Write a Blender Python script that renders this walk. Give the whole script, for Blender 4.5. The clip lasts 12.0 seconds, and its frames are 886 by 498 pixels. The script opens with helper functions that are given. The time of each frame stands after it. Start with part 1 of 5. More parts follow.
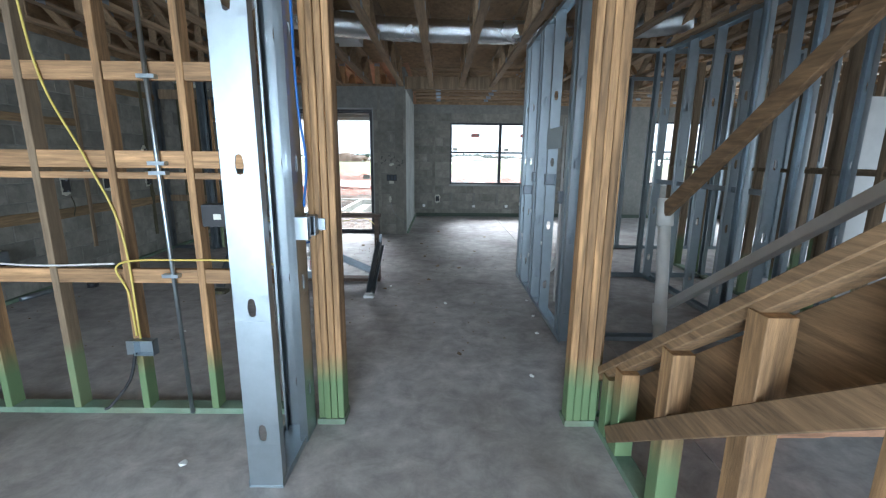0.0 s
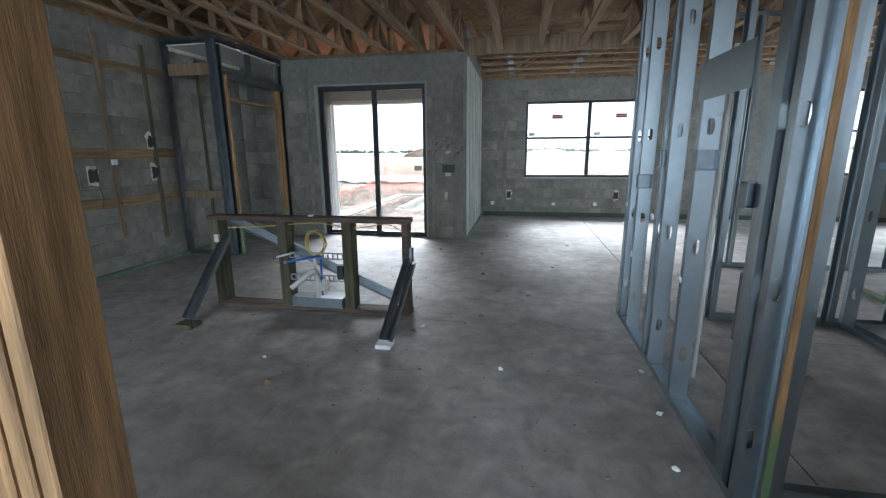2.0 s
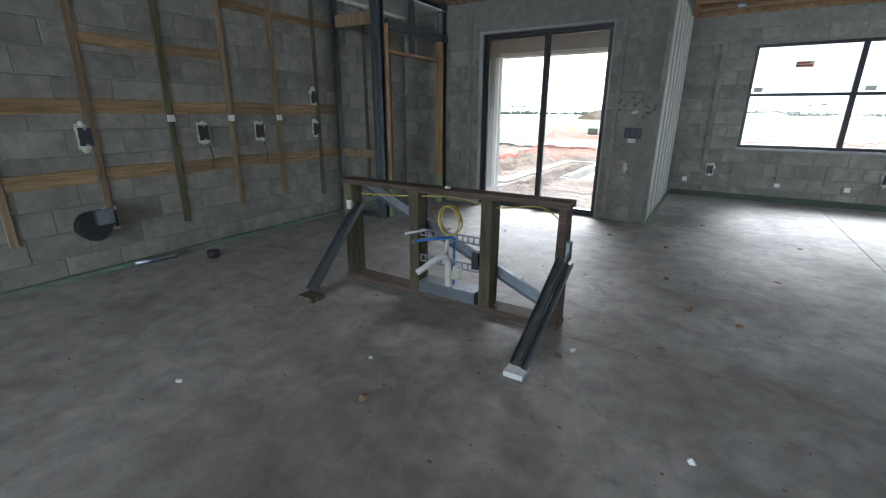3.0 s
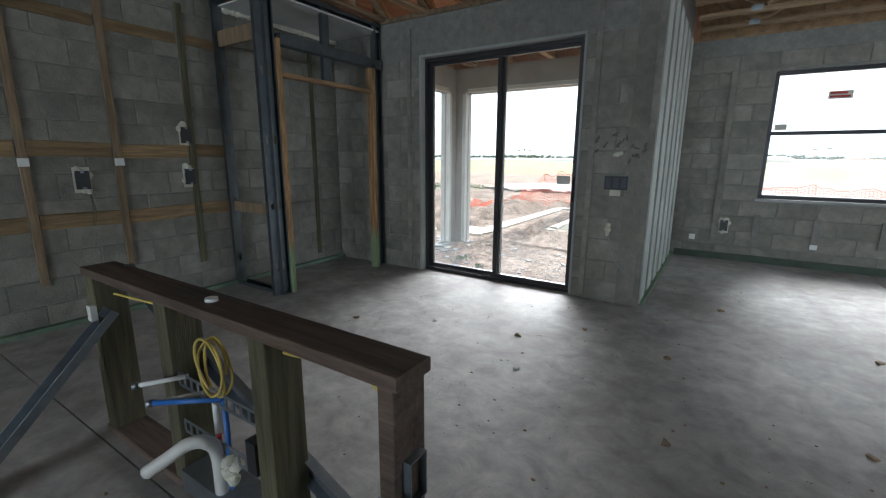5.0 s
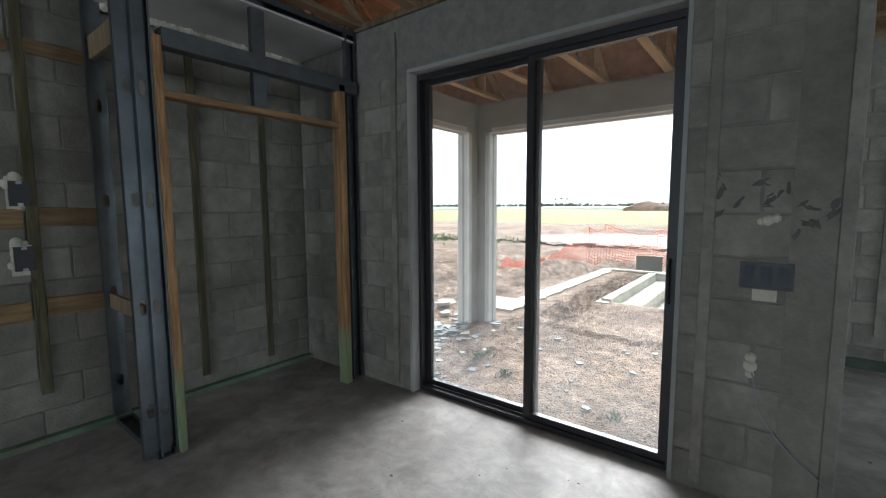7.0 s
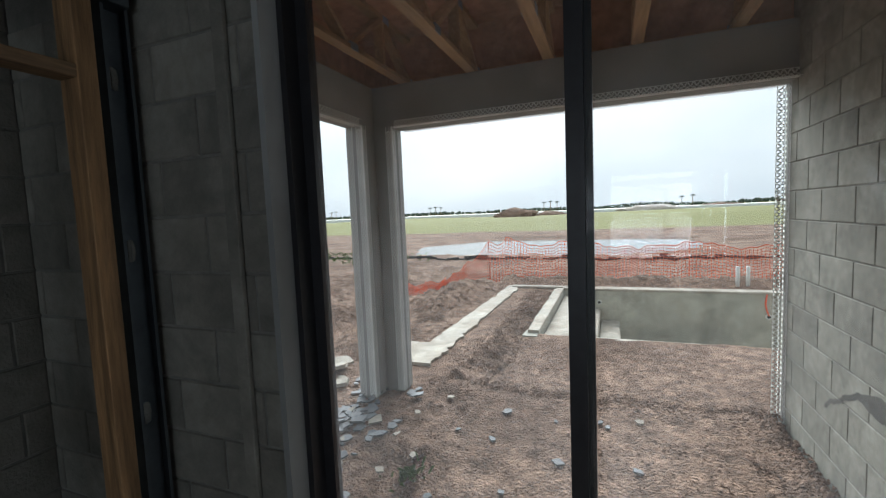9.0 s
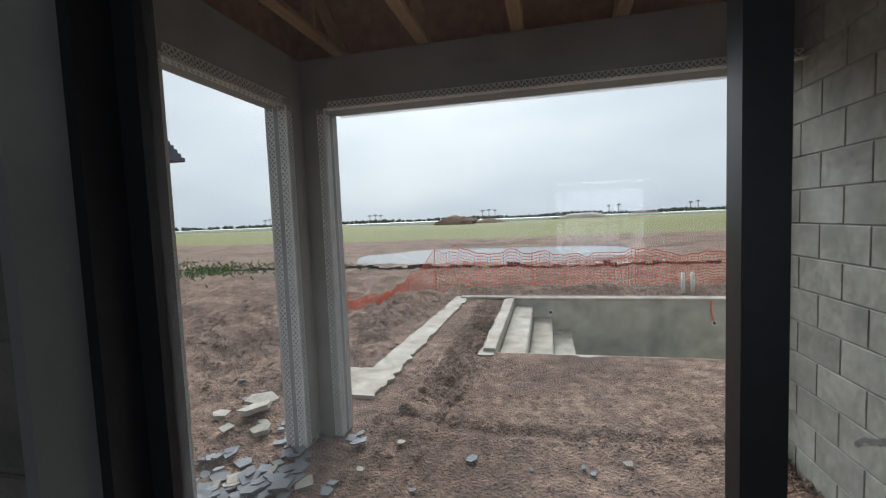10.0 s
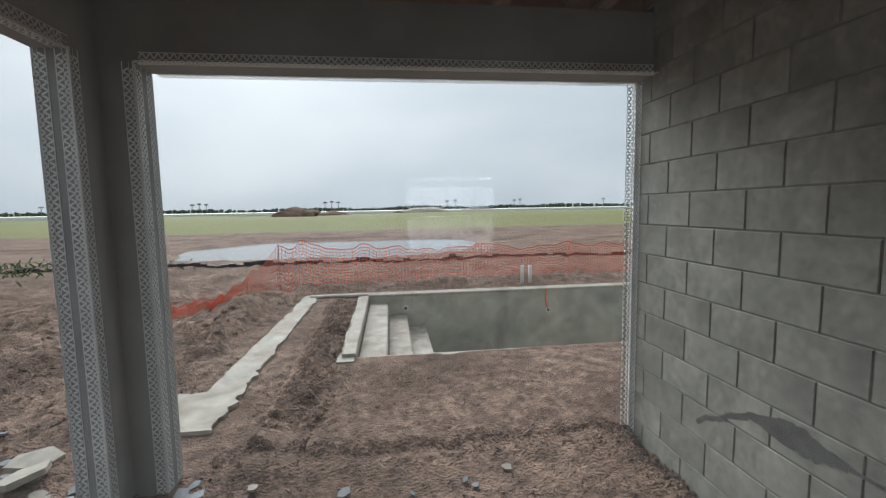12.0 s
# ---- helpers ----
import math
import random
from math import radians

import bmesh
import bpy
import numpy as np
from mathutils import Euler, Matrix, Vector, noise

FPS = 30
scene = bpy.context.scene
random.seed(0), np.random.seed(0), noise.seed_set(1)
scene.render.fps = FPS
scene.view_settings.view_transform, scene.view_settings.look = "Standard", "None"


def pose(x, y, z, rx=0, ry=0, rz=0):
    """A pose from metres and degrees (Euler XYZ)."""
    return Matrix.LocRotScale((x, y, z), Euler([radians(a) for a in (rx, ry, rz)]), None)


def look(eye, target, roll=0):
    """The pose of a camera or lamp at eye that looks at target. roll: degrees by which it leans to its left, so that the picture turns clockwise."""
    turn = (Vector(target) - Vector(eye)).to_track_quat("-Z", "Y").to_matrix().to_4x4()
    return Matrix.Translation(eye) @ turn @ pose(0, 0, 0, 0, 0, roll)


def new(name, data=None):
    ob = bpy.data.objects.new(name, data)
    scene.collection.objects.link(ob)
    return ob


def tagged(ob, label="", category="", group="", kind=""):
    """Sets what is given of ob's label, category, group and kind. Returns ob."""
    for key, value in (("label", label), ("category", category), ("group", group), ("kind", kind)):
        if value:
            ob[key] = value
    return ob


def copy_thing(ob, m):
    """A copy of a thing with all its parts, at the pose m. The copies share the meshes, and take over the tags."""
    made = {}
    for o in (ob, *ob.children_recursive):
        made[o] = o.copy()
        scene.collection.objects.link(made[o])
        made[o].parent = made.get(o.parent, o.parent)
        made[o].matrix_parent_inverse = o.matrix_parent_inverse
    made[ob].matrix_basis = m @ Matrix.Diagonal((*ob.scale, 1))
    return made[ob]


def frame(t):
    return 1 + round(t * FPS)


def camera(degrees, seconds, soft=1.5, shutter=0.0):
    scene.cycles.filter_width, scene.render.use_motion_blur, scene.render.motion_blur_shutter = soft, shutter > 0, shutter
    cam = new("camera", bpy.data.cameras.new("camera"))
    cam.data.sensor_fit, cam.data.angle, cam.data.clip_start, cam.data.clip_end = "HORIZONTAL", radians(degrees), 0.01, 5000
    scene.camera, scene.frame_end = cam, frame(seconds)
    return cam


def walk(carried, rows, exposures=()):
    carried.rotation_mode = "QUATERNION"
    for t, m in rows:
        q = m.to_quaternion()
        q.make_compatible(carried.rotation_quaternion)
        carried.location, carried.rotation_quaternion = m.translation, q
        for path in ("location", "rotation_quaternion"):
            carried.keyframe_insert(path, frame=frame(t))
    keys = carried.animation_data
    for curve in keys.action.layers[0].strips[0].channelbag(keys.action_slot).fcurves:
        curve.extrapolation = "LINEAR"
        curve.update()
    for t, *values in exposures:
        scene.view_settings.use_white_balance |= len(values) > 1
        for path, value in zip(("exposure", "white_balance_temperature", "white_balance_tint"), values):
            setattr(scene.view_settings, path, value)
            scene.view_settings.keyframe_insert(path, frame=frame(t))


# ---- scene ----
cam = camera(91.6, 12.0, soft=1.25)
PATH = [
    (0, (-0.359, 0.055, 1.517), (-0.347, 2.011, 1.1), 0.6),
    (0.5, (-0.241, 0.485, 1.442), (-0.198, 2.435, 1.001), 0.1),
    (1, (-0.155, 0.965, 1.42), (-0.257, 2.931, 0.9735), 0.3),
    (1.5, (-0.149, 1.417, 1.381), (-0.348, 3.363, 0.966), 0.2),
    (2, (-0.213, 1.837, 1.367), (-0.556, 3.758, 0.928), -0.4),
    (2.5, (-0.32, 2.248, 1.377), (-1.057, 4.027, 0.835), -0.9),
    (2.7, (-0.373, 2.419, 1.36), (-1.236, 4.125, 0.773), -0.4),
    (4.3, (-0.491, 3.864, 1.309), (-1.719, 5.344, 0.76), 0.4),
    (4.5, (-0.513, 4.057, 1.334), (-1.635, 5.626, 0.802), 1.4),
    (5, (-0.516, 4.492, 1.334), (-1.575, 6.137, 0.916), 0.3),
    (5.5, (-0.576, 4.95, 1.35), (-1.685, 6.577, 0.999), 3.2),
    (6, (-0.785, 5.365, 1.387), (-1.913, 6.988, 1.078), 3.2),
    (6.5, (-1.006, 5.812, 1.383), (-2.175, 7.414, 1.123), 0.6),
    (7, (-1.301, 6.189, 1.434), (-2.518, 7.764, 1.237), -0.3),
    (7.2, (-1.424, 6.338, 1.481), (-2.595, 7.947, 1.281), -0.5),
    (9, (-2.452, 7.508, 1.565), (-3.184, 9.362, 1.404), -2.4),
    (9.5, (-2.623, 7.887, 1.537), (-3.249, 9.782, 1.406), -2.3),
    (10, (-2.765, 8.162, 1.534), (-3.234, 10.102, 1.398), -2.3),
    (10.5, (-2.935, 8.375, 1.57), (-2.964, 10.371, 1.437), -2.2),
    (11, (-2.993, 8.494, 1.56), (-2.828, 10.481, 1.406), -2.0),
    (11.5, (-2.984, 8.523, 1.56), (-2.785, 10.506, 1.389), -1.7),
    (12, (-2.991, 8.52, 1.559), (-2.749, 10.496, 1.37), -1.0),
]
EXPOSURES = [(0, 2.4, 5700, 9), (2.5, 2.55, 5800, 9), (4.5, 2.5, 6000, 9), (5, 2.3, 6000, 9), (6.5, 2.2, 6100, 9), (7.2, 2.15, 6100, 9), (9, 1.1, 6100, 12), (9.5, 0.9, 6100, 14), (10.5, 0.6, 6100, 14), (12, 0.6, 6100, 14)]
walk(cam, [(t, look(eye, target, roll)) for t, eye, target, roll in PATH], EXPOSURES)

# ---- world, sun, exposure ----
world = bpy.data.worlds.new("overcast_sky")
scene.world = world
world.use_nodes = True
wn = world.node_tree.nodes
wl = world.node_tree.links
sky = wn.new("ShaderNodeTexSky")
sky.sky_type, sky.sun_disc = "NISHITA", False
sky.sun_elevation, sky.sun_rotation, sky.air_density, sky.dust_density = radians(35), radians(-15), 1.6, 6.0
grey = wn.new("ShaderNodeHueSaturation")
grey.inputs["Saturation"].default_value = 0.25
cloud_co = wn.new("ShaderNodeTexCoord")
cloud_map = wn.new("ShaderNodeMapping")
cloud_map.inputs["Scale"].default_value = (1.2, 1.2, 4.0)
cloud = wn.new("ShaderNodeTexNoise")
cloud.inputs["Scale"].default_value, cloud.inputs["Detail"].default_value = 2.2, 6
ramp = wn.new("ShaderNodeValToRGB")
ramp.color_ramp.elements[0].position, ramp.color_ramp.elements[0].color = 0.3, (6.6, 7.2, 7.7, 1)
ramp.color_ramp.elements[1].position, ramp.color_ramp.elements[1].color = 0.75, (8.6, 8.9, 9.1, 1)
mix = wn.new("ShaderNodeMix")
mix.data_type = "RGBA"
mix.inputs["Factor"].default_value = 0.85
wl.new(sky.outputs["Color"], grey.inputs["Color"])
wl.new(cloud_co.outputs["Generated"], cloud_map.inputs["Vector"])
wl.new(cloud_map.outputs["Vector"], cloud.inputs["Vector"])
wl.new(cloud.outputs["Fac"], ramp.inputs["Fac"])
wl.new(grey.outputs["Color"], mix.inputs["A"])
wl.new(ramp.outputs["Color"], mix.inputs["B"])
background = next(n for n in wn if n.type == "BACKGROUND")
background.inputs["Strength"].default_value = 0.066
wl.new(mix.outputs["Result"], background.inputs["Color"])
sun = new("sun", bpy.data.lights.new("sun", "SUN"))
sun.data.energy, sun.data.angle, sun.data.color = 3.3, radians(45), (1.0, 0.98, 0.95)
sun.matrix_world = look((0, 0, 20), (7, -27, 0))


def opening_fill(place, target, width, height, power):
    """An added fill lamp in an unseen opening of the house, stronger than the sky's light there."""
    lamp = bpy.data.lights.new("opening_fill", "AREA")
    lamp.shape, lamp.size, lamp.size_y, lamp.energy, lamp.color = "RECTANGLE", width, height, power, (0.82, 0.94, 1.0)
    new("opening_fill", lamp).matrix_world = look(place, target)


# added lamps at the front and east sides, tuned to brighten the rooms
opening_fill((-1.1, -3.1, 1.3), (-1.1, 3, 1.0), 2.8, 2.3, 80)
opening_fill((4.0, -3.1, 1.65), (4.0, 3, 1.2), 2.0, 1.5, 7)
opening_fill((-3.7, -3.1, 1.65), (-3.7, 3, 1.2), 1.8, 1.5, 5)
opening_fill((6.95, 8.2, 1.65), (0, 7.5, 1.0), 2.0, 1.5, 26)
opening_fill((6.95, 4.4, 1.65), (0, 4.4, 1.0), 1.6, 1.5, 9)


# ---- materials ----
def material(name, color, rough=0.8, metal=0.0, vary=0.25, scale=6.0, stain=0.25, stain_scale=0.9, bump=0.2, stretch=(1, 1, 1), per_object=0.0, stain_color=None, specular=0.5, fine=8.0, depth=0.01, mottle=0.0, mottle_scale=2.3):
    """A surface with grain, stains, roughness changes and fine relief."""
    m = bpy.data.materials.new(name)
    m.use_nodes = True
    nodes, links = m.node_tree.nodes, m.node_tree.links
    bsdf = next(n for n in nodes if n.type == "BSDF_PRINCIPLED")
    co = nodes.new("ShaderNodeTexCoord")
    mp = nodes.new("ShaderNodeMapping")
    mp.inputs["Scale"].default_value = stretch
    links.new(co.outputs["Object"], mp.inputs["Vector"])
    info = nodes.new("ShaderNodeObjectInfo")
    shift = nodes.new("ShaderNodeVectorMath")
    shift.operation = "MULTIPLY_ADD"
    wide = nodes.new("ShaderNodeCombineXYZ")
    for axis in "XYZ":
        links.new(info.outputs["Random"], wide.inputs[axis])
    links.new(wide.outputs["Vector"], shift.inputs[0])
    shift.inputs[1].default_value = (17.0 * (per_object > 0), 31.0 * (per_object > 0), 9.0 * (per_object > 0))
    links.new(mp.outputs["Vector"], shift.inputs[2])
    grain = nodes.new("ShaderNodeTexNoise")
    grain.inputs["Scale"].default_value, grain.inputs["Detail"].default_value, grain.inputs["Roughness"].default_value = scale, 7, 0.65
    blot = nodes.new("ShaderNodeTexNoise")
    blot.inputs["Scale"].default_value, blot.inputs["Detail"].default_value = stain_scale, 4
    links.new(shift.outputs["Vector"], grain.inputs["Vector"])
    links.new(shift.outputs["Vector"], blot.inputs["Vector"])
    ramp1 = nodes.new("ShaderNodeValToRGB")
    c = Vector(color)
    ramp1.color_ramp.elements[0].position, ramp1.color_ramp.elements[1].position = 0.3, 0.7
    ramp1.color_ramp.elements[0].color = (*(c * (1 - vary)), 1)
    ramp1.color_ramp.elements[1].color = (*[min(0.95, v * (1 + vary)) for v in c], 1)
    links.new(grain.outputs["Fac"], ramp1.inputs["Fac"])
    ramp2 = nodes.new("ShaderNodeValToRGB")
    ramp2.color_ramp.elements[0].position, ramp2.color_ramp.elements[1].position = 0.42, 0.68
    ramp2.color_ramp.elements[0].color, ramp2.color_ramp.elements[1].color = (0, 0, 0, 1), (stain, stain, stain, 1)
    links.new(blot.outputs["Fac"], ramp2.inputs["Fac"])
    mx = nodes.new("ShaderNodeMix")
    mx.data_type = "RGBA"
    links.new(ramp2.outputs["Color"], mx.inputs["Factor"])
    links.new(ramp1.outputs["Color"], mx.inputs["A"])
    mx.inputs["B"].default_value = (*(stain_color or tuple(c * 0.35)), 1)
    out = mx.outputs["Result"]
    if mottle:
        patch = nodes.new("ShaderNodeTexNoise")
        patch.inputs["Scale"].default_value, patch.inputs["Detail"].default_value, patch.inputs["Roughness"].default_value, patch.inputs["Distortion"].default_value = mottle_scale, 9, 0.72, 0.6
        links.new(shift.outputs["Vector"], patch.inputs["Vector"])
        level = nodes.new("ShaderNodeMapRange")
        level.inputs["From Min"].default_value, level.inputs["From Max"].default_value = 0.32, 0.62
        level.inputs["To Min"].default_value, level.inputs["To Max"].default_value = 1 - mottle, 1 + mottle * 0.3
        links.new(patch.outputs["Fac"], level.inputs["Value"])
        shade = nodes.new("ShaderNodeHueSaturation")
        links.new(level.outputs["Result"], shade.inputs["Value"])
        links.new(out, shade.inputs["Color"])
        out = shade.outputs["Color"]
    if per_object:
        hue = nodes.new("ShaderNodeHueSaturation")
        val = nodes.new("ShaderNodeMapRange")
        val.inputs["To Min"].default_value, val.inputs["To Max"].default_value = 1 - per_object, 1 + per_object
        links.new(info.outputs["Random"], val.inputs["Value"])
        links.new(val.outputs["Result"], hue.inputs["Value"])
        links.new(out, hue.inputs["Color"])
        out = hue.outputs["Color"]
    links.new(out, bsdf.inputs["Base Color"])
    rr = nodes.new("ShaderNodeMapRange")
    rr.inputs["To Min"].default_value, rr.inputs["To Max"].default_value = max(0.03, rough - 0.12), min(1, rough + 0.1)
    links.new(blot.outputs["Fac"], rr.inputs["Value"])
    links.new(rr.outputs["Result"], bsdf.inputs["Roughness"])
    bsdf.inputs["Metallic"].default_value = metal
    bsdf.inputs["Specular IOR Level"].default_value = specular
    if bump:
        fine_tex = nodes.new("ShaderNodeTexNoise")
        fine_tex.inputs["Scale"].default_value, fine_tex.inputs["Detail"].default_value = scale * fine, 4
        links.new(shift.outputs["Vector"], fine_tex.inputs["Vector"])
        bp = nodes.new("ShaderNodeBump")
        bp.inputs["Strength"].default_value, bp.inputs["Distance"].default_value = bump, depth
        links.new(fine_tex.outputs["Fac"], bp.inputs["Height"])
        links.new(bp.outputs["Normal"], bsdf.inputs["Normal"])
    return m


def glass_material(name, tint=(0.94, 0.97, 0.96)):
    m = bpy.data.materials.new(name)
    m.use_nodes = True
    nodes, links = m.node_tree.nodes, m.node_tree.links
    nodes.remove(next(n for n in nodes if n.type == "BSDF_PRINCIPLED"))
    clear, gloss, face, mixed = nodes.new("ShaderNodeBsdfTransparent"), nodes.new("ShaderNodeBsdfGlossy"), nodes.new("ShaderNodeLayerWeight"), nodes.new("ShaderNodeMixShader")
    power, fres = nodes.new("ShaderNodeMath"), nodes.new("ShaderNodeMapRange")
    clear.inputs["Color"].default_value = (*tint, 1)
    gloss.inputs["Roughness"].default_value = 0.02
    power.operation, power.inputs[1].default_value = "POWER", 4.0
    fres.inputs["To Min"].default_value, fres.inputs["To Max"].default_value = 0.012, 0.6
    face.inputs["Blend"].default_value = 0.5
    links.new(face.outputs["Facing"], power.inputs[0])
    links.new(power.outputs["Value"], fres.inputs["Value"])
    links.new(fres.outputs["Result"], mixed.inputs["Fac"])
    links.new(clear.outputs["BSDF"], mixed.inputs[1])
    links.new(gloss.outputs["BSDF"], mixed.inputs[2])
    # a film of building dust, which also adds painted haze to lift dark tones
    dust_haze, film, spots, amount = nodes.new("ShaderNodeBsdfTranslucent"), nodes.new("ShaderNodeMixShader"), nodes.new("ShaderNodeTexNoise"), nodes.new("ShaderNodeMapRange")
    dust_haze.inputs["Color"].default_value = (0.75, 0.78, 0.80, 1)
    spots.inputs["Scale"].default_value, spots.inputs["Detail"].default_value = 2.5, 6
    amount.inputs["From Min"].default_value, amount.inputs["From Max"].default_value = 0.3, 0.75
    amount.inputs["To Min"].default_value, amount.inputs["To Max"].default_value = 0.025, 0.075
    co = nodes.new("ShaderNodeTexCoord")
    links.new(co.outputs["Object"], spots.inputs["Vector"])
    links.new(spots.outputs["Fac"], amount.inputs["Value"])
    links.new(amount.outputs["Result"], film.inputs["Fac"])
    links.new(mixed.outputs["Shader"], film.inputs[1])
    links.new(dust_haze.outputs["BSDF"], film.inputs[2])
    links.new(film.outputs["Shader"], next(n for n in nodes if n.type == "OUTPUT_MATERIAL").inputs["Surface"])
    return m


GRAIN = (9, 9, 0.7)
concrete = material("concrete_slab", (0.42, 0.40, 0.385), 0.70, vary=0.2, scale=7, mottle=0.32, mottle_scale=4.5, stain=0.62, stain_scale=0.75, bump=0.12, stain_color=(0.15, 0.125, 0.11))
# the warm light on the indoor walls is put into this block colour
block_in = material("block_indoors_warm_lit", (0.25, 0.238, 0.205), 0.92, mottle=0.3, vary=0.2, scale=9, stain=0.35, stain_scale=1.6, bump=0.5, per_object=0.1)
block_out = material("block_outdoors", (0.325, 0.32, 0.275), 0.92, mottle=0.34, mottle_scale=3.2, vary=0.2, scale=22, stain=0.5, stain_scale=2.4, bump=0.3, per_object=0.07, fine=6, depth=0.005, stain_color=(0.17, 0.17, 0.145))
mortar = material("mortar", (0.215, 0.21, 0.19), 0.95, vary=0.2, scale=14, bump=0.5)
wet_cement = material("wet_cement", (0.11, 0.11, 0.10), 0.8, vary=0.3, scale=14, stain=0.4, stain_scale=6, bump=0.4)
cast = material("smooth_render", (0.33, 0.335, 0.325), 0.88, vary=0.1, scale=3, stain=0.35, stain_scale=1.1, bump=0.25)
pine = material("pine_lumber", (0.38, 0.215, 0.095), 0.72, mottle=0.5, mottle_scale=2.2, vary=0.45, scale=5, stain=0.55, stain_scale=1.5, bump=0.25, stretch=GRAIN, per_object=0.28)
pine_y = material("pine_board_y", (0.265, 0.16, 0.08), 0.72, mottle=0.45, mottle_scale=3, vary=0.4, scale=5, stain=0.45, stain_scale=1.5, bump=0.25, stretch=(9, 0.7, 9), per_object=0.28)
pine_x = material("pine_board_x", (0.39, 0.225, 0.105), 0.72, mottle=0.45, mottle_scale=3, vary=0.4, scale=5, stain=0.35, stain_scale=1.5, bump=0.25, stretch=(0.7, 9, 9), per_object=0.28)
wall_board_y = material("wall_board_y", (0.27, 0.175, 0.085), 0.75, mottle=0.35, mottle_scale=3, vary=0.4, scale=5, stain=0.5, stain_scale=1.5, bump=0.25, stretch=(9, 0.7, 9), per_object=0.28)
dark_pine = material("weathered_lumber", (0.235, 0.165, 0.10), 0.78, vary=0.35, scale=5, stain=0.5, stain_scale=1.6, bump=0.3, stretch=GRAIN, per_object=0.2)
truss_wood = material("truss_lumber", (0.30, 0.20, 0.115), 0.78, vary=0.3, scale=5, stain=0.4, stain_scale=1.5, bump=0.25, stretch=(9, 0.7, 9), per_object=0.25)
treated = material("treated_lumber", (0.105, 0.093, 0.05), 0.82, mottle=0.5, mottle_scale=2.5, vary=0.4, scale=5, stain=0.4, stain_scale=1.5, bump=0.25, stretch=GRAIN, per_object=0.15)
green_plate = material("green_treated_plate", (0.13, 0.20, 0.14), 0.8, vary=0.3, scale=6, stain=0.45, stain_scale=2.5, bump=0.25, stain_color=(0.2, 0.16, 0.1))
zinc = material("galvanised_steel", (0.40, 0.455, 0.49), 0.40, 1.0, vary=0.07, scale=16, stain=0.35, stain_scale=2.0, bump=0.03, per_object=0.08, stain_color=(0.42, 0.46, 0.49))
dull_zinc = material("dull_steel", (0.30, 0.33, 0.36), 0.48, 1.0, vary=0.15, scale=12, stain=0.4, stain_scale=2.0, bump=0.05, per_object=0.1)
# the galvanised steel again, with the closet's shade put into its colour
shade_zinc = material("shaded_steel", (0.17, 0.19, 0.205), 0.5, 1.0, vary=0.15, scale=12, stain=0.4, stain_scale=2.0, bump=0.05)
black_metal = material("bronze_frame", (0.028, 0.027, 0.03), 0.45, 0.2, vary=0.2, scale=20, stain=0.2, bump=0.03)
black_plastic = material("black_plastic", (0.02, 0.02, 0.022), 0.5, vary=0.2, scale=20, bump=0.05)
white_plastic = material("white_pvc", (0.62, 0.61, 0.58), 0.5, vary=0.08, scale=8, stain=0.35, stain_scale=3, bump=0.03, stain_color=(0.4, 0.36, 0.3))
# white slab as the distant lake, its hazy brightness put into the colour
white_paint = material("white_trim", (0.82, 0.83, 0.81), 0.7, vary=0.08, scale=8, stain=0.3, stain_scale=3, bump=0.05)
foam = material("pale_foam", (0.62, 0.60, 0.50), 0.95, vary=0.15, scale=20, bump=0.6)
yellow_cable = material("yellow_cable", (0.55, 0.42, 0.10), 0.55, vary=0.1, bump=0)
blue_pipe = material("blue_pipe", (0.03, 0.14, 0.45), 0.45, vary=0.1, bump=0)
red_pipe = material("red_pipe", (0.45, 0.04, 0.04), 0.45, vary=0.1, bump=0)
foil = material("foil_duct", (0.75, 0.77, 0.78), 0.28, 1.0, vary=0.1, scale=30, stain=0.2, bump=0.4)
osb = material("strand_board", (0.30, 0.19, 0.10), 0.85, vary=0.4, scale=14, stain=0.4, stain_scale=2, bump=0.4, stretch=(1, 0.5, 1))
# strand board lightened: the patio's daylight is in the colour; stair boards share it
lanai_osb = material("bright_strand_board", (0.50, 0.27, 0.16), 0.85, vary=0.3, scale=12, stain=0.35, stain_scale=2, bump=0.4)
mud = material("turned_mud", (0.27, 0.178, 0.13), 0.95, mottle=0.7, mottle_scale=13.0, vary=0.55, scale=5.0, stain=0.8, stain_scale=0.6, bump=1.0, stain_color=(0.11, 0.068, 0.048), fine=9, specular=0.15, depth=0.05)
pool_shell = material("pool_plaster", (0.43, 0.41, 0.34), 0.88, vary=0.15, scale=3, mottle=0.4, mottle_scale=1.1, stain=0.6, stain_scale=1.3, bump=0.2, stain_color=(0.24, 0.24, 0.21))
pale_concrete = material("pale_concrete", (0.41, 0.375, 0.315), 0.9, vary=0.2, scale=9, mottle=0.35, mottle_scale=3.5, stain=0.55, stain_scale=2.5, bump=0.4, stain_color=(0.25, 0.19, 0.14))
orange_net = material("orange_plastic_net", (0.85, 0.13, 0.05), 0.6, vary=0.12, scale=5, bump=0)
slate = material("slate_chip", (0.15, 0.16, 0.17), 0.7, vary=0.25, scale=12, bump=0.3, per_object=0.2)
leaf = material("weed_leaf", (0.10, 0.17, 0.045), 0.7, vary=0.3, scale=9, bump=0)
far_leaf = material("far_trees", (0.05, 0.075, 0.05), 0.9, vary=0.3, scale=0.3, bump=0)
# lighter copy of the truss wood, with outdoor daylight put into its colour
patio_pine = material("daylit_truss_lumber", (0.46, 0.29, 0.15), 0.75, vary=0.25, scale=5, stain=0.25, stain_scale=1.5, bump=0.2, stretch=(9, 0.7, 9), per_object=0.2)
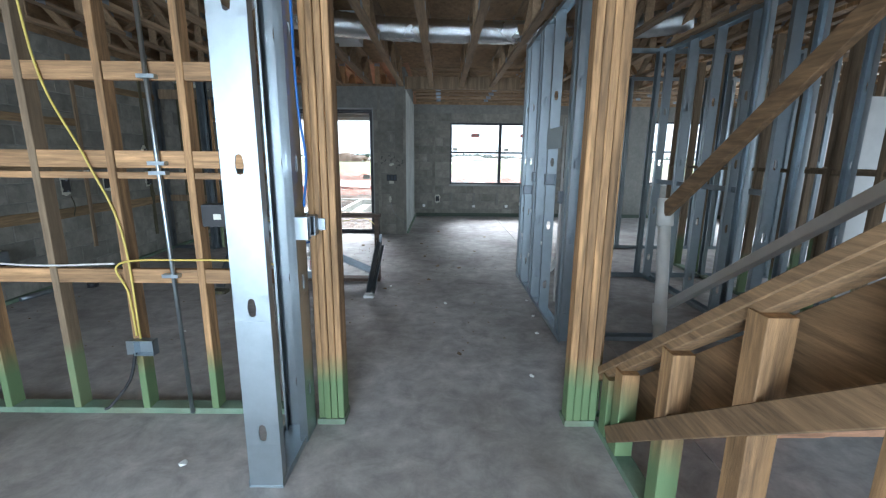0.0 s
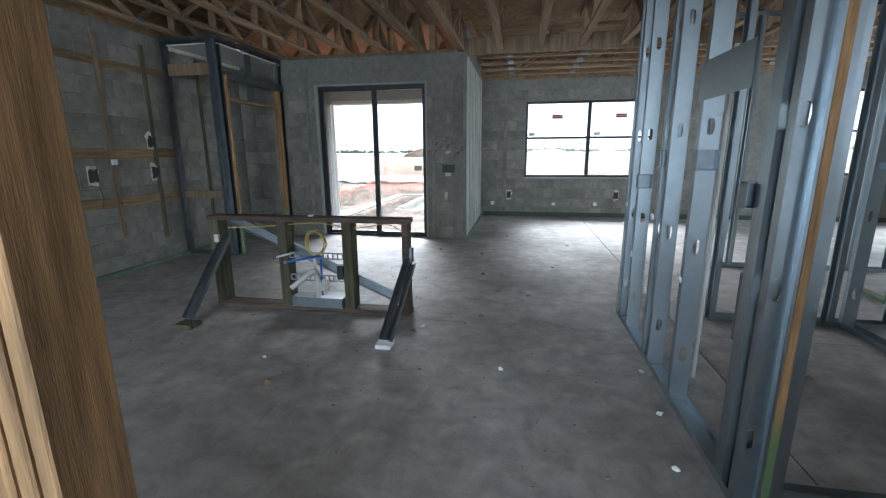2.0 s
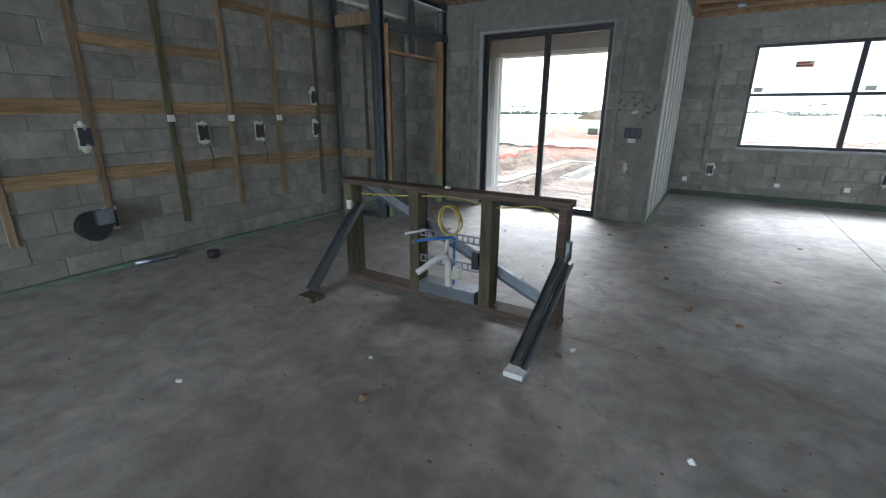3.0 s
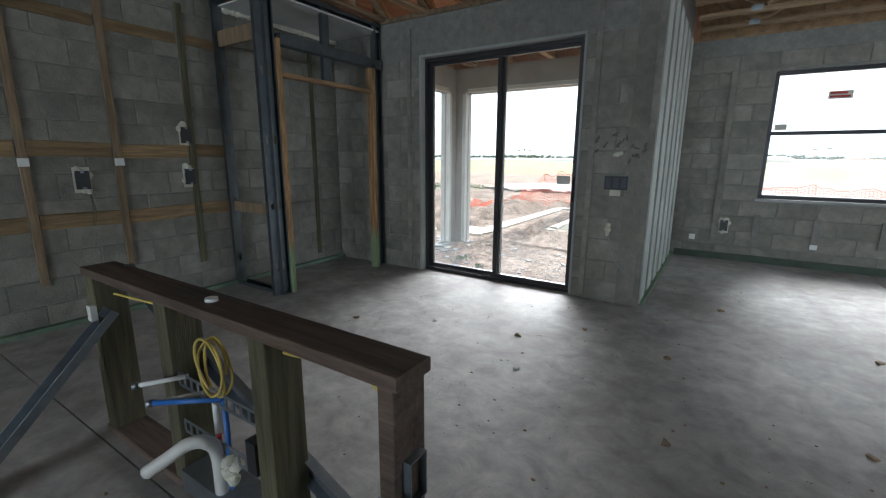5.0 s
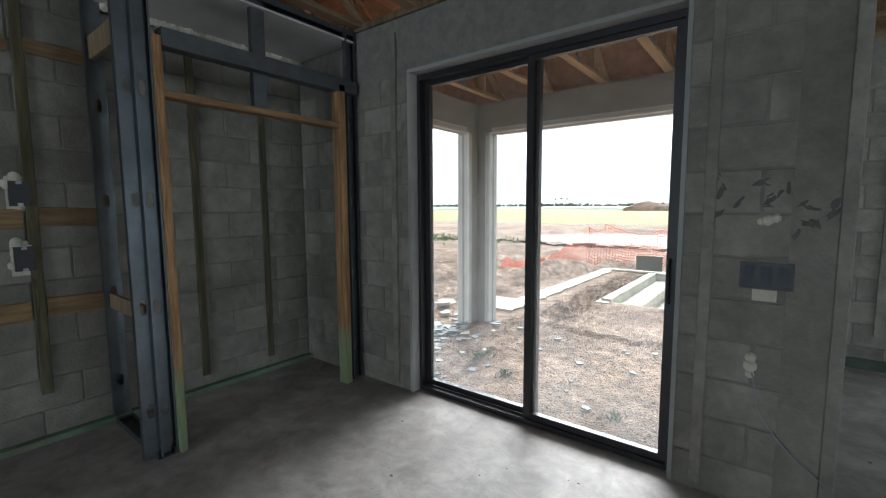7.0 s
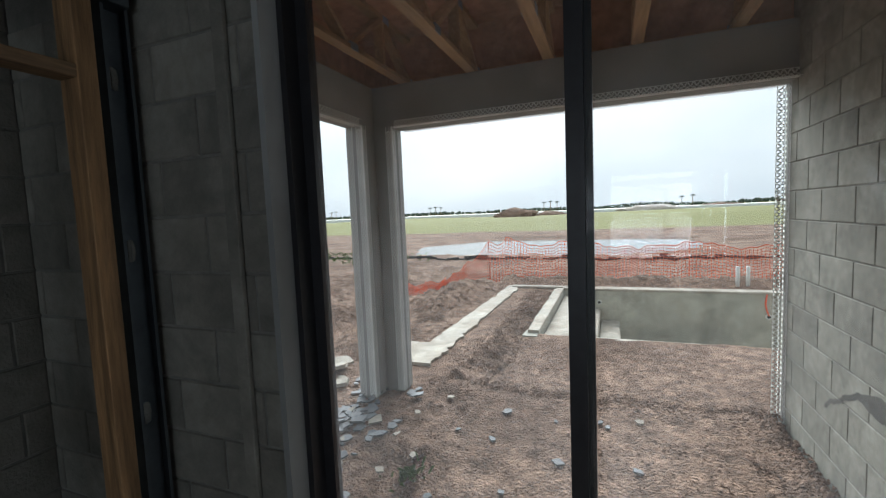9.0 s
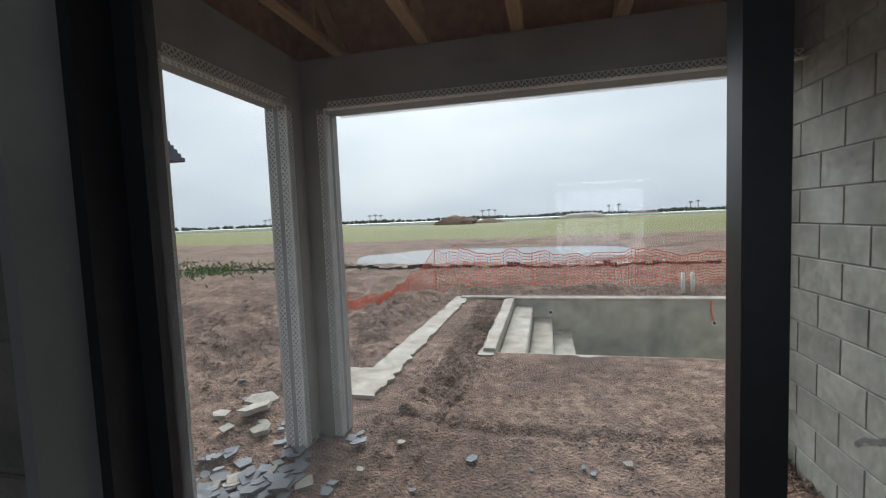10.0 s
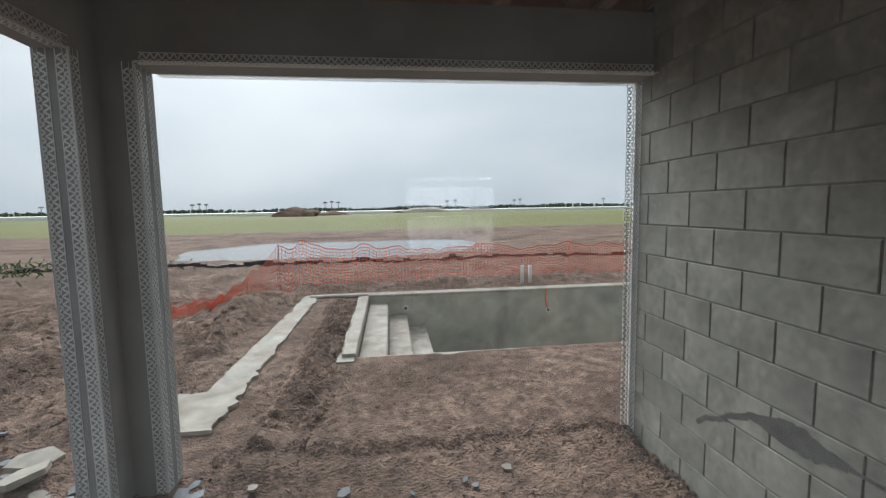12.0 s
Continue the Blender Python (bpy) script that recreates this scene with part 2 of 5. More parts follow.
strip_board = material("pale_strip", (0.46, 0.47, 0.44), 0.85, vary=0.12, scale=6, stain=0.3, stain_scale=2, bump=0.2)
dark_green = material("dark_green_strip", (0.06, 0.08, 0.06), 0.85, vary=0.25, bump=0.1)
stained_pine = material("dark_stained_lumber", (0.115, 0.076, 0.055), 0.8, mottle=0.6, mottle_scale=2.0, vary=0.4, scale=5, stain=0.5, stain_scale=1.6, bump=0.3, stretch=(0.7, 9, 9))
drywall = material("white_board", (0.62, 0.62, 0.60), 0.9, vary=0.06, bump=0.05)
paper = material("printed_label", (0.62, 0.60, 0.52), 0.7, vary=0.1, bump=0)
red_ink = material("red_ink", (0.5, 0.06, 0.05), 0.7, vary=0.1, bump=0)
roofing = material("dark_roofing", (0.06, 0.07, 0.085), 0.8, vary=0.2, bump=0.2)
glass = glass_material("clear_glass")
water = bpy.data.materials.new("pond_water")
water.use_nodes = True
wb = next(n for n in water.node_tree.nodes if n.type == "BSDF_PRINCIPLED")
wb.inputs["Base Color"].default_value, wb.inputs["Roughness"].default_value = (0.085, 0.085, 0.08, 1), 0.12
wb.inputs["Specular IOR Level"].default_value = 0.2
wave = water.node_tree.nodes.new("ShaderNodeTexNoise")
wave.inputs["Scale"].default_value = 3
wave_bump = water.node_tree.nodes.new("ShaderNodeBump")
wave_bump.inputs["Strength"].default_value = 0.12
water.node_tree.links.new(wave.outputs["Fac"], wave_bump.inputs["Height"])
water.node_tree.links.new(wave_bump.outputs["Normal"], wb.inputs["Normal"])


def height_blend(base, top_color, start, width, axis="Z", ragged=0.25, scale=2.0):
    """A copy of a material that turns into another colour past a ragged line of its own shape (dip treatment, grass)."""
    m = base.copy()
    nodes, links = m.node_tree.nodes, m.node_tree.links
    bsdf = next(n for n in nodes if n.type == "BSDF_PRINCIPLED")
    src = bsdf.inputs["Base Color"].links[0].from_socket
    geo, sep, nz = nodes.new("ShaderNodeNewGeometry"), nodes.new("ShaderNodeSeparateXYZ"), nodes.new("ShaderNodeTexNoise")
    nz.inputs["Scale"].default_value, nz.inputs["Detail"].default_value = scale, 5
    links.new(geo.outputs["Position"], sep.inputs["Vector"])
    links.new(geo.outputs["Position"], nz.inputs["Vector"])
    add = nodes.new("ShaderNodeMath")
    add.operation = "MULTIPLY_ADD"
    add.inputs[1].default_value = ragged
    links.new(nz.outputs["Fac"], add.inputs[0])
    links.new(sep.outputs[axis], add.inputs[2])
    rng = nodes.new("ShaderNodeMapRange")
    rng.inputs["From Min"].default_value, rng.inputs["From Max"].default_value = start, start + width
    links.new(add.outputs["Value"], rng.inputs["Value"])
    mx = nodes.new("ShaderNodeMix")
    mx.data_type = "RGBA"
    links.new(rng.outputs["Result"], mx.inputs["Factor"])
    links.new(src, mx.inputs["A"])
    mx.inputs["B"].default_value = (*top_color, 1)
    links.new(mx.outputs["Result"], bsdf.inputs["Base Color"])
    return m


# dip treatment reaches up about half a metre
dipped = height_blend(pine, (0.125, 0.19, 0.085), 0.52, -0.2, ragged=0.16, scale=3)
field = height_blend(mud, (0.20, 0.20, 0.08), 47.5, 1.5, axis="Y", ragged=7.0, scale=0.09)


# ---- building blocks ----
def box(bm, x0, x1, y0, y1, z0, z1):
    v = [bm.verts.new((x, y, z)) for x in (x0, x1) for y in (y0, y1) for z in (z0, z1)]
    for f in ((0, 1, 3, 2), (4, 6, 7, 5), (0, 4, 5, 1), (2, 3, 7, 6), (0, 2, 6, 4), (1, 5, 7, 3)):
        bm.faces.new([v[i] for i in f])
    return bm


def prism(bm, p0, p1, w, d, side=(1, 0, 0), ch=0.003):
    """A bar of w (along side) by d from p0 to p1 with eased edges."""
    p0, p1, side = Vector(p0), Vector(p1), Vector(side)
    way = (p1 - p0).normalized()
    a = (side - way * side.dot(way)).normalized()
    b = way.cross(a)
    w, d = w / 2, d / 2
    ring = [(w - ch, d), (w, d - ch), (w, -d + ch), (w - ch, -d), (-w + ch, -d), (-w, -d + ch), (-w, d - ch), (-w + ch, d)]
    r0 = [bm.verts.new(p0 + a * u + b * v) for u, v in ring]
    r1 = [bm.verts.new(p1 + a * u + b * v) for u, v in ring]
    for i in range(8):
        bm.faces.new((r0[i], r0[(i + 1) % 8], r1[(i + 1) % 8], r1[i]))
    bm.faces.new(r0[::-1])
    bm.faces.new(r1)
    return bm


def tube(bm, points, radius, sides=10):
    pts = [Vector(p) for p in points]
    rings = []
    for i, p in enumerate(pts):
        way = (pts[min(i + 1, len(pts) - 1)] - pts[max(i - 1, 0)]).normalized()
        a = way.orthogonal().normalized() if not rings else (rings[-1][1] - way * rings[-1][1].dot(way)).normalized()
        b = way.cross(a)
        r = radius[i] if isinstance(radius, (list, tuple)) else radius
        rings.append(([bm.verts.new(p + (a * math.cos(k * math.tau / sides) + b * math.sin(k * math.tau / sides)) * r) for k in range(sides)], a))
    for (r0, _), (r1, _) in zip(rings, rings[1:]):
        for k in range(sides):
            f = bm.faces.new((r0[k], r0[(k + 1) % sides], r1[(k + 1) % sides], r1[k]))
            f.smooth = True
    bm.faces.new(rings[0][0][::-1])
    bm.faces.new(rings[-1][0])
    return bm


def curve_points(points, n=8):
    """A smooth line through the points."""
    p = [Vector(q) for q in points]
    p = [2 * p[0] - p[1]] + p + [2 * p[-1] - p[-2]]
    out = []
    for i in range(1, len(p) - 2):
        for k in range(n):
            t = k / n
            out.append(0.5 * (2 * p[i] + (p[i + 1] - p[i - 1]) * t + (2 * p[i - 1] - 5 * p[i] + 4 * p[i + 1] - p[i + 2]) * t * t + (3 * p[i] - p[i - 1] - 3 * p[i + 1] + p[i + 2]) * t ** 3))
    return out + [p[-2]]


def mesh_of(bm, name, mat):
    bmesh.ops.recalc_face_normals(bm, faces=bm.faces)
    me = bpy.data.meshes.new(name)
    bm.to_mesh(me)
    bm.free()
    me.materials.append(mat)
    return me


def part(name, bm, mat, parent=None, label=""):
    """One mesh object from a bmesh, under a thing or a part."""
    ob = new(name, bm if isinstance(bm, bpy.types.Mesh) else mesh_of(bm, name, mat))
    if parent:
        ob.parent = parent
    return tagged(ob, label)


def thing(name, label, category, group="", kind=""):
    return tagged(new(name), label, category, group, kind)


def solid(name, bm, mat, label, category, group="", kind=""):
    return tagged(part(name, bm, mat), label, category, group, kind)


def B(*args):
    return box(bmesh.new(), *args)


def P(*args, **kw):
    return prism(bmesh.new(), *args, **kw)


def T(*args, **kw):
    return tube(bmesh.new(), *args, **kw)


STUDS = {}


def steel_stud_mesh(length, web=0.09, flange=0.041, mat=None):
    """A C-shaped stud along z, its web in the xz plane at y=0, open towards +y, with punched oval knock-outs."""
    mat = mat or zinc
    key = (round(length, 2), web, flange, mat.name)
    if key in STUDS:
        return STUDS[key]
    bm, h = bmesh.new(), web / 2
    cuts, z = [], 0.28
    while z < length - 0.2:
        cuts.append(z)
        z += 0.6
    z0 = 0.0
    hw, hh = 0.019, 0.042
    for c in cuts:
        a, b = c - 0.06, c + 0.06
        bm.faces.new([bm.verts.new((x, 0, zz)) for x, zz in ((-h, z0), (h, z0), (h, a), (-h, a))])
        outer = [(-h, a), (0, a), (h, a), (h, c), (h, b), (0, b), (-h, b), (-h, c)]
        inner = [(-hw * 0.7, c - hh * 0.85), (0, c - hh), (hw * 0.7, c - hh * 0.85), (hw, c), (hw * 0.7, c + hh * 0.85), (0, c + hh), (-hw * 0.7, c + hh * 0.85), (-hw, c)]
        vo = [bm.verts.new((x, 0, zz)) for x, zz in outer]
        vi = [bm.verts.new((x, 0, zz)) for x, zz in inner]
        vr = [bm.verts.new((x * 1.0, 0.006, zz)) for x, zz in inner]
        for k in range(8):
            bm.faces.new((vo[k], vo[(k + 1) % 8], vi[(k + 1) % 8], vi[k]))
            bm.faces.new((vi[k], vi[(k + 1) % 8], vr[(k + 1) % 8], vr[k]))
        z0 = b
    bm.faces.new([bm.verts.new((x, 0, zz)) for x, zz in ((-h, z0), (h, z0), (h, length), (-h, length))])
    for s in (-1, 1):
        strip = [(s * h, 0), (s * h, flange), (s * (h - 0.011), flange)]
        for (xa, ya), (xb, yb) in zip(strip, strip[1:]):
            bm.faces.new([bm.verts.new(p) for p in ((xa, ya, 0), (xb, yb, 0), (xb, yb, length), (xa, ya, length))])
    bmesh.ops.remove_doubles(bm, verts=bm.verts, dist=0.0004)
    bmesh.ops.recalc_face_normals(bm, faces=bm.faces)
    bmesh.ops.solidify(bm, geom=bm.faces[:], thickness=0.0015)
    me = bpy.data.meshes.new("steel_stud")
    bm.to_mesh(me)
    bm.free()
    me.materials.append(mat)
    STUDS[key] = me
    return me


def steel_stud(parent, x, y, turn, length=2.82, web=0.09, z=0.0, flange=0.041, mat=None):
    ob = part("steel_stud", steel_stud_mesh(length, web, flange, mat), None, parent)
    ob.matrix_world = pose(x, y, z, 0, 0, turn)
    return ob


def track(parent, p0, p1, z, w=0.092, up=1, mat=None):
    """A U-shaped runner on the floor or overhead."""
    p0, p1 = Vector((*p0, z)), Vector((*p1, z))
    way = (p1 - p0).normalized()
    side = Vector((-way.y, way.x, 0))
    bm = bmesh.new()
    prism(bm, p0 + Vector((0, 0, 0.0015)), p1 + Vector((0, 0, 0.0015)), w, 0.003, side, 0.0005)
    for s in (-1, 1):
        o = side * s * w / 2 + Vector((0, 0, up * 0.018))
        prism(bm, p0 + o, p1 + o, 0.003, 0.036, side, 0.0005)
    return part("runner", bm, mat or zinc, parent)


def junction_box(parent, name, x, y, z, size=(0.06, 0.05, 0.1), mat=None, face="-y"):
    """An open-fronted electrical box with a dark inside."""
    w, d, h = (s / 2 for s in size)
    bm = bmesh.new()
    t = 0.004
    box(bm, -w, -w + t, -d, d, -h, h)
    box(bm, w - t, w, -d, d, -h, h)
    box(bm, -w + t, w - t, -d, d, h - t, h)
    box(bm, -w + t, w - t, -d, d, -h, -h + t)
    box(bm, -w + t, w - t, d - t, d, -h + t, h - t)
    ob = part(name, bm, mat or zinc, parent)
    ob.matrix_world = pose(x, y, z, 0, 0, {"-y": 0, "+x": 90, "-x": -90, "+y": 180}[face])
    return ob


# ---- large structure ----
LEFT, DOOR_Y, JOG, FAR_Y, TOP = -4.80, 8.595, -1.062, 11.32, 2.80
DOOR_BACK = 8.84
LAN_WALL, LAN_Y, LAN_LEFT, YARD = -1.245, 11.435, -4.60, -0.20
LAN_OUT, LAN_TOP, LAN_HEAD = -4.77, 2.80, 2.405
LAN_IN, LAN_SIDE = 11.25, 11.03
DOOR_X0, DOOR_X1, DOOR_H = -3.463, -1.672, 2.402

# the slab, with saw-cut joints
bm = bmesh.new()
JOINT_Y, JOINT_X = 5.15, 1.05
for x0, x1 in ((-5.0, JOINT_X - 0.004), (JOINT_X + 0.004, 7.2)):
    for y0, y1 in ((-3.2, JOINT_Y - 0.004), (JOINT_Y + 0.004, 8.84)):
        box(bm, x0, x1, y0, y1, -0.30, 0)
for x0, x1 in ((-1.15, JOINT_X - 0.004), (JOINT_X + 0.004, 7.2)):
    box(bm, x0, x1, 8.84, 11.5, -0.30, 0)
box(bm, -5.0, 7.2, -3.2, 8.8, -0.4, -0.30)
solid("floor", bm, concrete, "bare grey concrete slab with stains and saw-cut joints", "floor", kind="structure")


def wall_core(bm, axis, face, depth, u0, u1, z0, z1, holes):
    """The solid of a wall behind its blocks, with the openings left free."""
    us = sorted({u0, u1, *[h[0] for h in holes], *[h[1] for h in holes]})
    zs = sorted({z0, z1, *[h[2] for h in holes], *[h[3] for h in holes]})
    for ua, ub in zip(us, us[1:]):
        for za, zb in zip(zs, zs[1:]):
            um, zm = (ua + ub) / 2, (za + zb) / 2
            if any(h[0] < um < h[1] and h[2] < zm < h[3] for h in holes):
                continue
            lo, hi = sorted((face, face + depth))
            if axis == "x":
                box(bm, lo, hi, ua, ub, za, zb)
            else:
                box(bm, ua, ub, lo, hi, za, zb)


WALLS = {}
BLOCK_MESHES = {}


def masonry(name, axis, face, out, depth, u0, u1, z0, z1, holes, core_mat, label):
    """The wall itself: its face lies at `face`, its blocks come later. out: +1 or -1, the way the face looks."""
    bm = bmesh.new()
    wall_core(bm, axis, face - out * 0.006, -out * (depth - 0.006), u0, u1, z0, z1, holes)
    WALLS[name] = solid(name, bm, core_mat, label, "wall", kind="structure")
    return WALLS[name]


def block_mesh(axis, length, height, mat):
    key = (axis, round(length, 3), round(height, 3), mat.name)
    if key not in BLOCK_MESHES:
        bm = bmesh.new()
        a, b, c, e = length / 2, height / 2, 0.006, 0.004
        ring = [(-a, -b), (a, -b), (a, b), (-a, b)]
        back = [(u, 0, v) for u, v in ring]
        mid = [(u, c - e, v) for u, v in ring]
        front = [(u - math.copysign(e, u), c, v - math.copysign(e, v)) for u, v in ring]
        rows = [[bm.verts.new((n, u, v) if axis == "x" else (u, n, v)) for u, n, v in r] for r in (back, mid, front)]
        for r0, r1 in zip(rows, rows[1:]):
            for i in range(4):
                bm.faces.new((r0[i], r0[(i + 1) % 4], r1[(i + 1) % 4], r1[i]))
        bm.faces.new(rows[2])
        BLOCK_MESHES[key] = mesh_of(bm, "block", mat)
    return BLOCK_MESHES[key]


def lay_blocks(name, axis, face, out, u0, u1, z0, z1, holes, mat, course=0.2, long=0.4, shift=0.0, joint=0.01, limit=300):
    """Blocks in running bond on a wall's face, each one a piece of the wall."""
    wall, count, row, z = WALLS[name], 0, 0, z0
    while z < z1 - 0.03:
        zt = min(z + course - joint, z1)
        u = u0 - long + (shift + (long / 2 if row % 2 else 0)) % long
        while u < u1 - 0.02:
            spans = [(max(u, u0), min(u + long - joint, u1))]
            for h in holes:
                if h[2] < zt - 0.02 and h[3] > z + 0.02:
                    cut = []
                    for a, b in spans:
                        if h[1] <= a or h[0] >= b:
                            cut.append((a, b))
                        else:
                            cut += [(a, h[0]), (h[1], b)]
                    spans = cut
            for a, b in spans:
                if b - a > 0.04 and zt - z > 0.03 and count < limit:
                    ob = part("block", block_mesh(axis, b - a, zt - z, mat), None, wall)
                    n = face - out * 0.006
                    place = (n, (a + b) / 2, (z + zt) / 2) if axis == "x" else ((a + b) / 2, n, (z + zt) / 2)
                    turn = 0 if out > 0 else 180
                    ob.matrix_world = pose(*place, 0, 0, turn)
                    count += 1
            u += long
        z += course
        row += 1


DOOR_HOLE = (DOOR_X0, DOOR_X1, -0.01, DOOR_H)
WIN = (-0.135, 2.37, 0.835, 2.37)
WIN2 = (4.85, 6.35, 0.88, 2.45)
masonry("wall_west", "x", LEFT, 1, 0.2, -3.2, DOOR_BACK, 0, TOP, [], mortar, "grey concrete block wall with wooden furring strips")
masonry("wall_door", "y", DOOR_Y, -1, DOOR_BACK - DOOR_Y, LEFT, LAN_WALL, 0, TOP, [DOOR_HOLE], mortar, "grey concrete block wall around a sliding glass door")
masonry("wall_far", "y", FAR_Y, -1, 0.2, JOG, 7.0, 0, TOP, [WIN, WIN2], mortar, "grey concrete block wall with a wide window")
masonry("wall_lanai", "x", LAN_WALL, -1, JOG - LAN_WALL - 0.01, DOOR_BACK, LAN_Y, YARD - 0.2, 3.2, [], mortar, "pale grey concrete block wall beside the covered patio")
bm = bmesh.new()
box(bm, LAN_WALL - 0.003, JOG, DOOR_Y, DOOR_BACK, 0, TOP)
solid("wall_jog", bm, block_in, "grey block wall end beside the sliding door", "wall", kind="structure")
# front and east walls are out of view; openings placed for the added lamps
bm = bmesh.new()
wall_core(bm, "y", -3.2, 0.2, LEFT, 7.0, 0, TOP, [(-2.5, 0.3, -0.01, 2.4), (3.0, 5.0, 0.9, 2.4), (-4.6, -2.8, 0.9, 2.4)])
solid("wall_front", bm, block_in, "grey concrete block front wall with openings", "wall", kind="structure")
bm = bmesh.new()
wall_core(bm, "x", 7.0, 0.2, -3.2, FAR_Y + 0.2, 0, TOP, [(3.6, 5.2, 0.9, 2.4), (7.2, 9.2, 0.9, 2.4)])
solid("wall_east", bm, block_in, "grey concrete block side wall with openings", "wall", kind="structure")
# the deck overhead
solid("ceiling", B(-5.2, 7.2, -3.2, 8.72, 3.25, 3.27), osb, "brown strand-board floor deck above the trusses", "ceiling", kind="structure")
solid("ceiling", B(-1.0, 7.2, 8.722, 11.6, 3.25, 3.27), osb, "brown strand-board deck over the window end", "ceiling", kind="structure")
solid("ceiling", B(-5.2, -1.004, 8.722, 11.9, 3.25, 3.27), lanai_osb, "reddish strand-board roof deck over the patio", "ceiling", kind="structure")
# rim above the outer walls
bm = bmesh.new()
box(bm, -5.0, -4.86, -3.2, 8.72, TOP, 3.25)
box(bm, 7.02, 7.16, -3.2, 11.4, TOP, 3.25)
box(bm, -1.0, 7.0, 11.36, 11.5, TOP, 3.25)
box(bm, -4.86, 7.0, -3.2, -3.06, TOP, 3.25)
solid("trim", bm, osb, "strand-board rim above the block walls", "rim board", kind="structure")
solid("trim", B(LEFT, LAN_WALL, DOOR_Y - 0.02, DOOR_Y + 0.16, TOP, TOP + 0.045), dark_pine, "dark wooden plate on top of the block wall", "wall plate", kind="structure")
solid("trim", B(JOG, 7.0, 8.68, 8.76, TOP - 0.02, 3.0), dark_pine, "dark wooden beam below the deck", "beam", kind="structure")

bm = bmesh.new()
box(bm, LAN_OUT, -1.004, 11.38, 11.42, LAN_TOP + 0.003, 3.248)
box(bm, LAN_OUT, LAN_OUT + 0.04, 8.722, 11.377, LAN_TOP + 0.003, 3.248)
solid("trim", bm, lanai_osb, "reddish strand-board rim above the patio beam", "rim board", kind="structure")

# patio shell: front beam, side beam and the corner column
bm = bmesh.new()
box(bm, LAN_OUT, LAN_WALL - 0.003, LAN_IN, LAN_Y, LAN_HEAD, LAN_TOP)
box(bm, LAN_OUT, LAN_LEFT, DOOR_BACK, LAN_IN - 0.003, LAN_HEAD, LAN_TOP)
solid("patio_beam", bm, cast, "smooth grey rendered beam round the patio opening", "beam", kind="structure")
bm = bmesh.new()
box(bm, LAN_OUT, LAN_LEFT, LAN_SIDE, LAN_Y - 0.003, YARD - 0.2, LAN_HEAD - 0.001)
box(bm, LAN_LEFT + 0.001, -4.408, LAN_IN + 0.002, LAN_Y - 0.003, YARD - 0.2, LAN_HEAD - 0.001)
solid("patio_column", bm, cast, "grey rendered corner column of the patio", "column", kind="structure")
bm = bmesh.new()
box(bm, LAN_OUT, LAN_LEFT, DOOR_BACK + 0.001, 9.97, YARD - 0.2, LAN_HEAD - 0.001)
solid("patio_pier", bm, cast, "grey rendered pier of the patio's side opening", "column", kind="structure")


def lath(length):
    """A perforated white corner bead: two flat wings of lattice along z."""
    bm = bmesh.new()
    for wing in (0, 1):
        def q(u, z, wing=wing):
            return (u, 0.0, z) if wing == 0 else (0.0, u, z)
        def strip(u0, z0, u1, z1, t=0.0105):
            a, b = Vector((u0, z0)), Vector((u1, z1))
            n = (b - a).normalized()
            n = Vector((-n.y, n.x)) * t / 2
            vs = [bm.verts.new(q(*c)) for c in (a + n, b + n, b - n, a - n)]
            bm.faces.new(vs)
        strip(0.005, 0, 0.005, length, 0.014)
        strip(0.066, 0, 0.066, length, 0.006)
        strip(0.03, 0, 0.03, length, 0.003)
        step, z = 0.042, 0.0
        while z < length - step:
            strip(0.004, z, 0.03, z + step / 2)
            strip(0.03, z + step / 2, 0.004, z + step)
            strip(0.03, z, 0.066, z + step / 2)
            strip(0.066, z + step / 2, 0.03, z + step)
            z += step
    me = bpy.data.meshes.new("corner_bead")
    bm.to_mesh(me)
    bm.free()
    me.materials.append(white_paint)
    return me


UP = lath(2.6)
ACROSS = lath(3.2)
SHORT = lath(1.05)
BEAD = "white perforated corner bead on the patio edge"
for x, y, turn, length in ((-4.405, LAN_Y, 180, UP), (-4.405, LAN_IN - 0.001, 90, UP), (LAN_LEFT + 0.003, LAN_SIDE - 0.003, 90, UP), (LAN_OUT - 0.003, LAN_SIDE - 0.003, 0, UP), (LAN_WALL - 0.004, LAN_Y + 0.001, 180, UP), (LAN_LEFT + 0.003, 9.973, 180, UP)):
    ob = solid("corner_bead", length, None, BEAD, "corner bead", "corner beads")
    ob.matrix_world = pose(x, y, YARD + 0.02, 0, 0, turn)
for y, turn in ((LAN_Y + 0.002, 0), (LAN_IN - 0.003, 90)):
    ob = solid("corner_bead", ACROSS, None, "white perforated corner bead along the beam's lower edge", "corner bead", "corner beads")
    ob.matrix_world = Matrix.Translation((-4.38, y, LAN_HEAD - 0.003)) @ Matrix(((0, 0, 1, 0), (1, 0, 0, 0), (0, 1, 0, 0), (0, 0, 0, 1))) @ pose(0, 0, 0, 0, 0, turn)
ob = solid("corner_bead", SHORT, None, "white perforated corner bead along the side beam", "corner bead", "corner beads")
ob.matrix_world = Matrix.Translation((LAN_LEFT + 0.003, 9.98, LAN_HEAD - 0.003)) @ Matrix(((1, 0, 0, 0), (0, 0, 1, 0), (0, 1, 0, 0), (0, 0, 0, 1))) @ pose(0, 0, 0, 0, 0, 90)


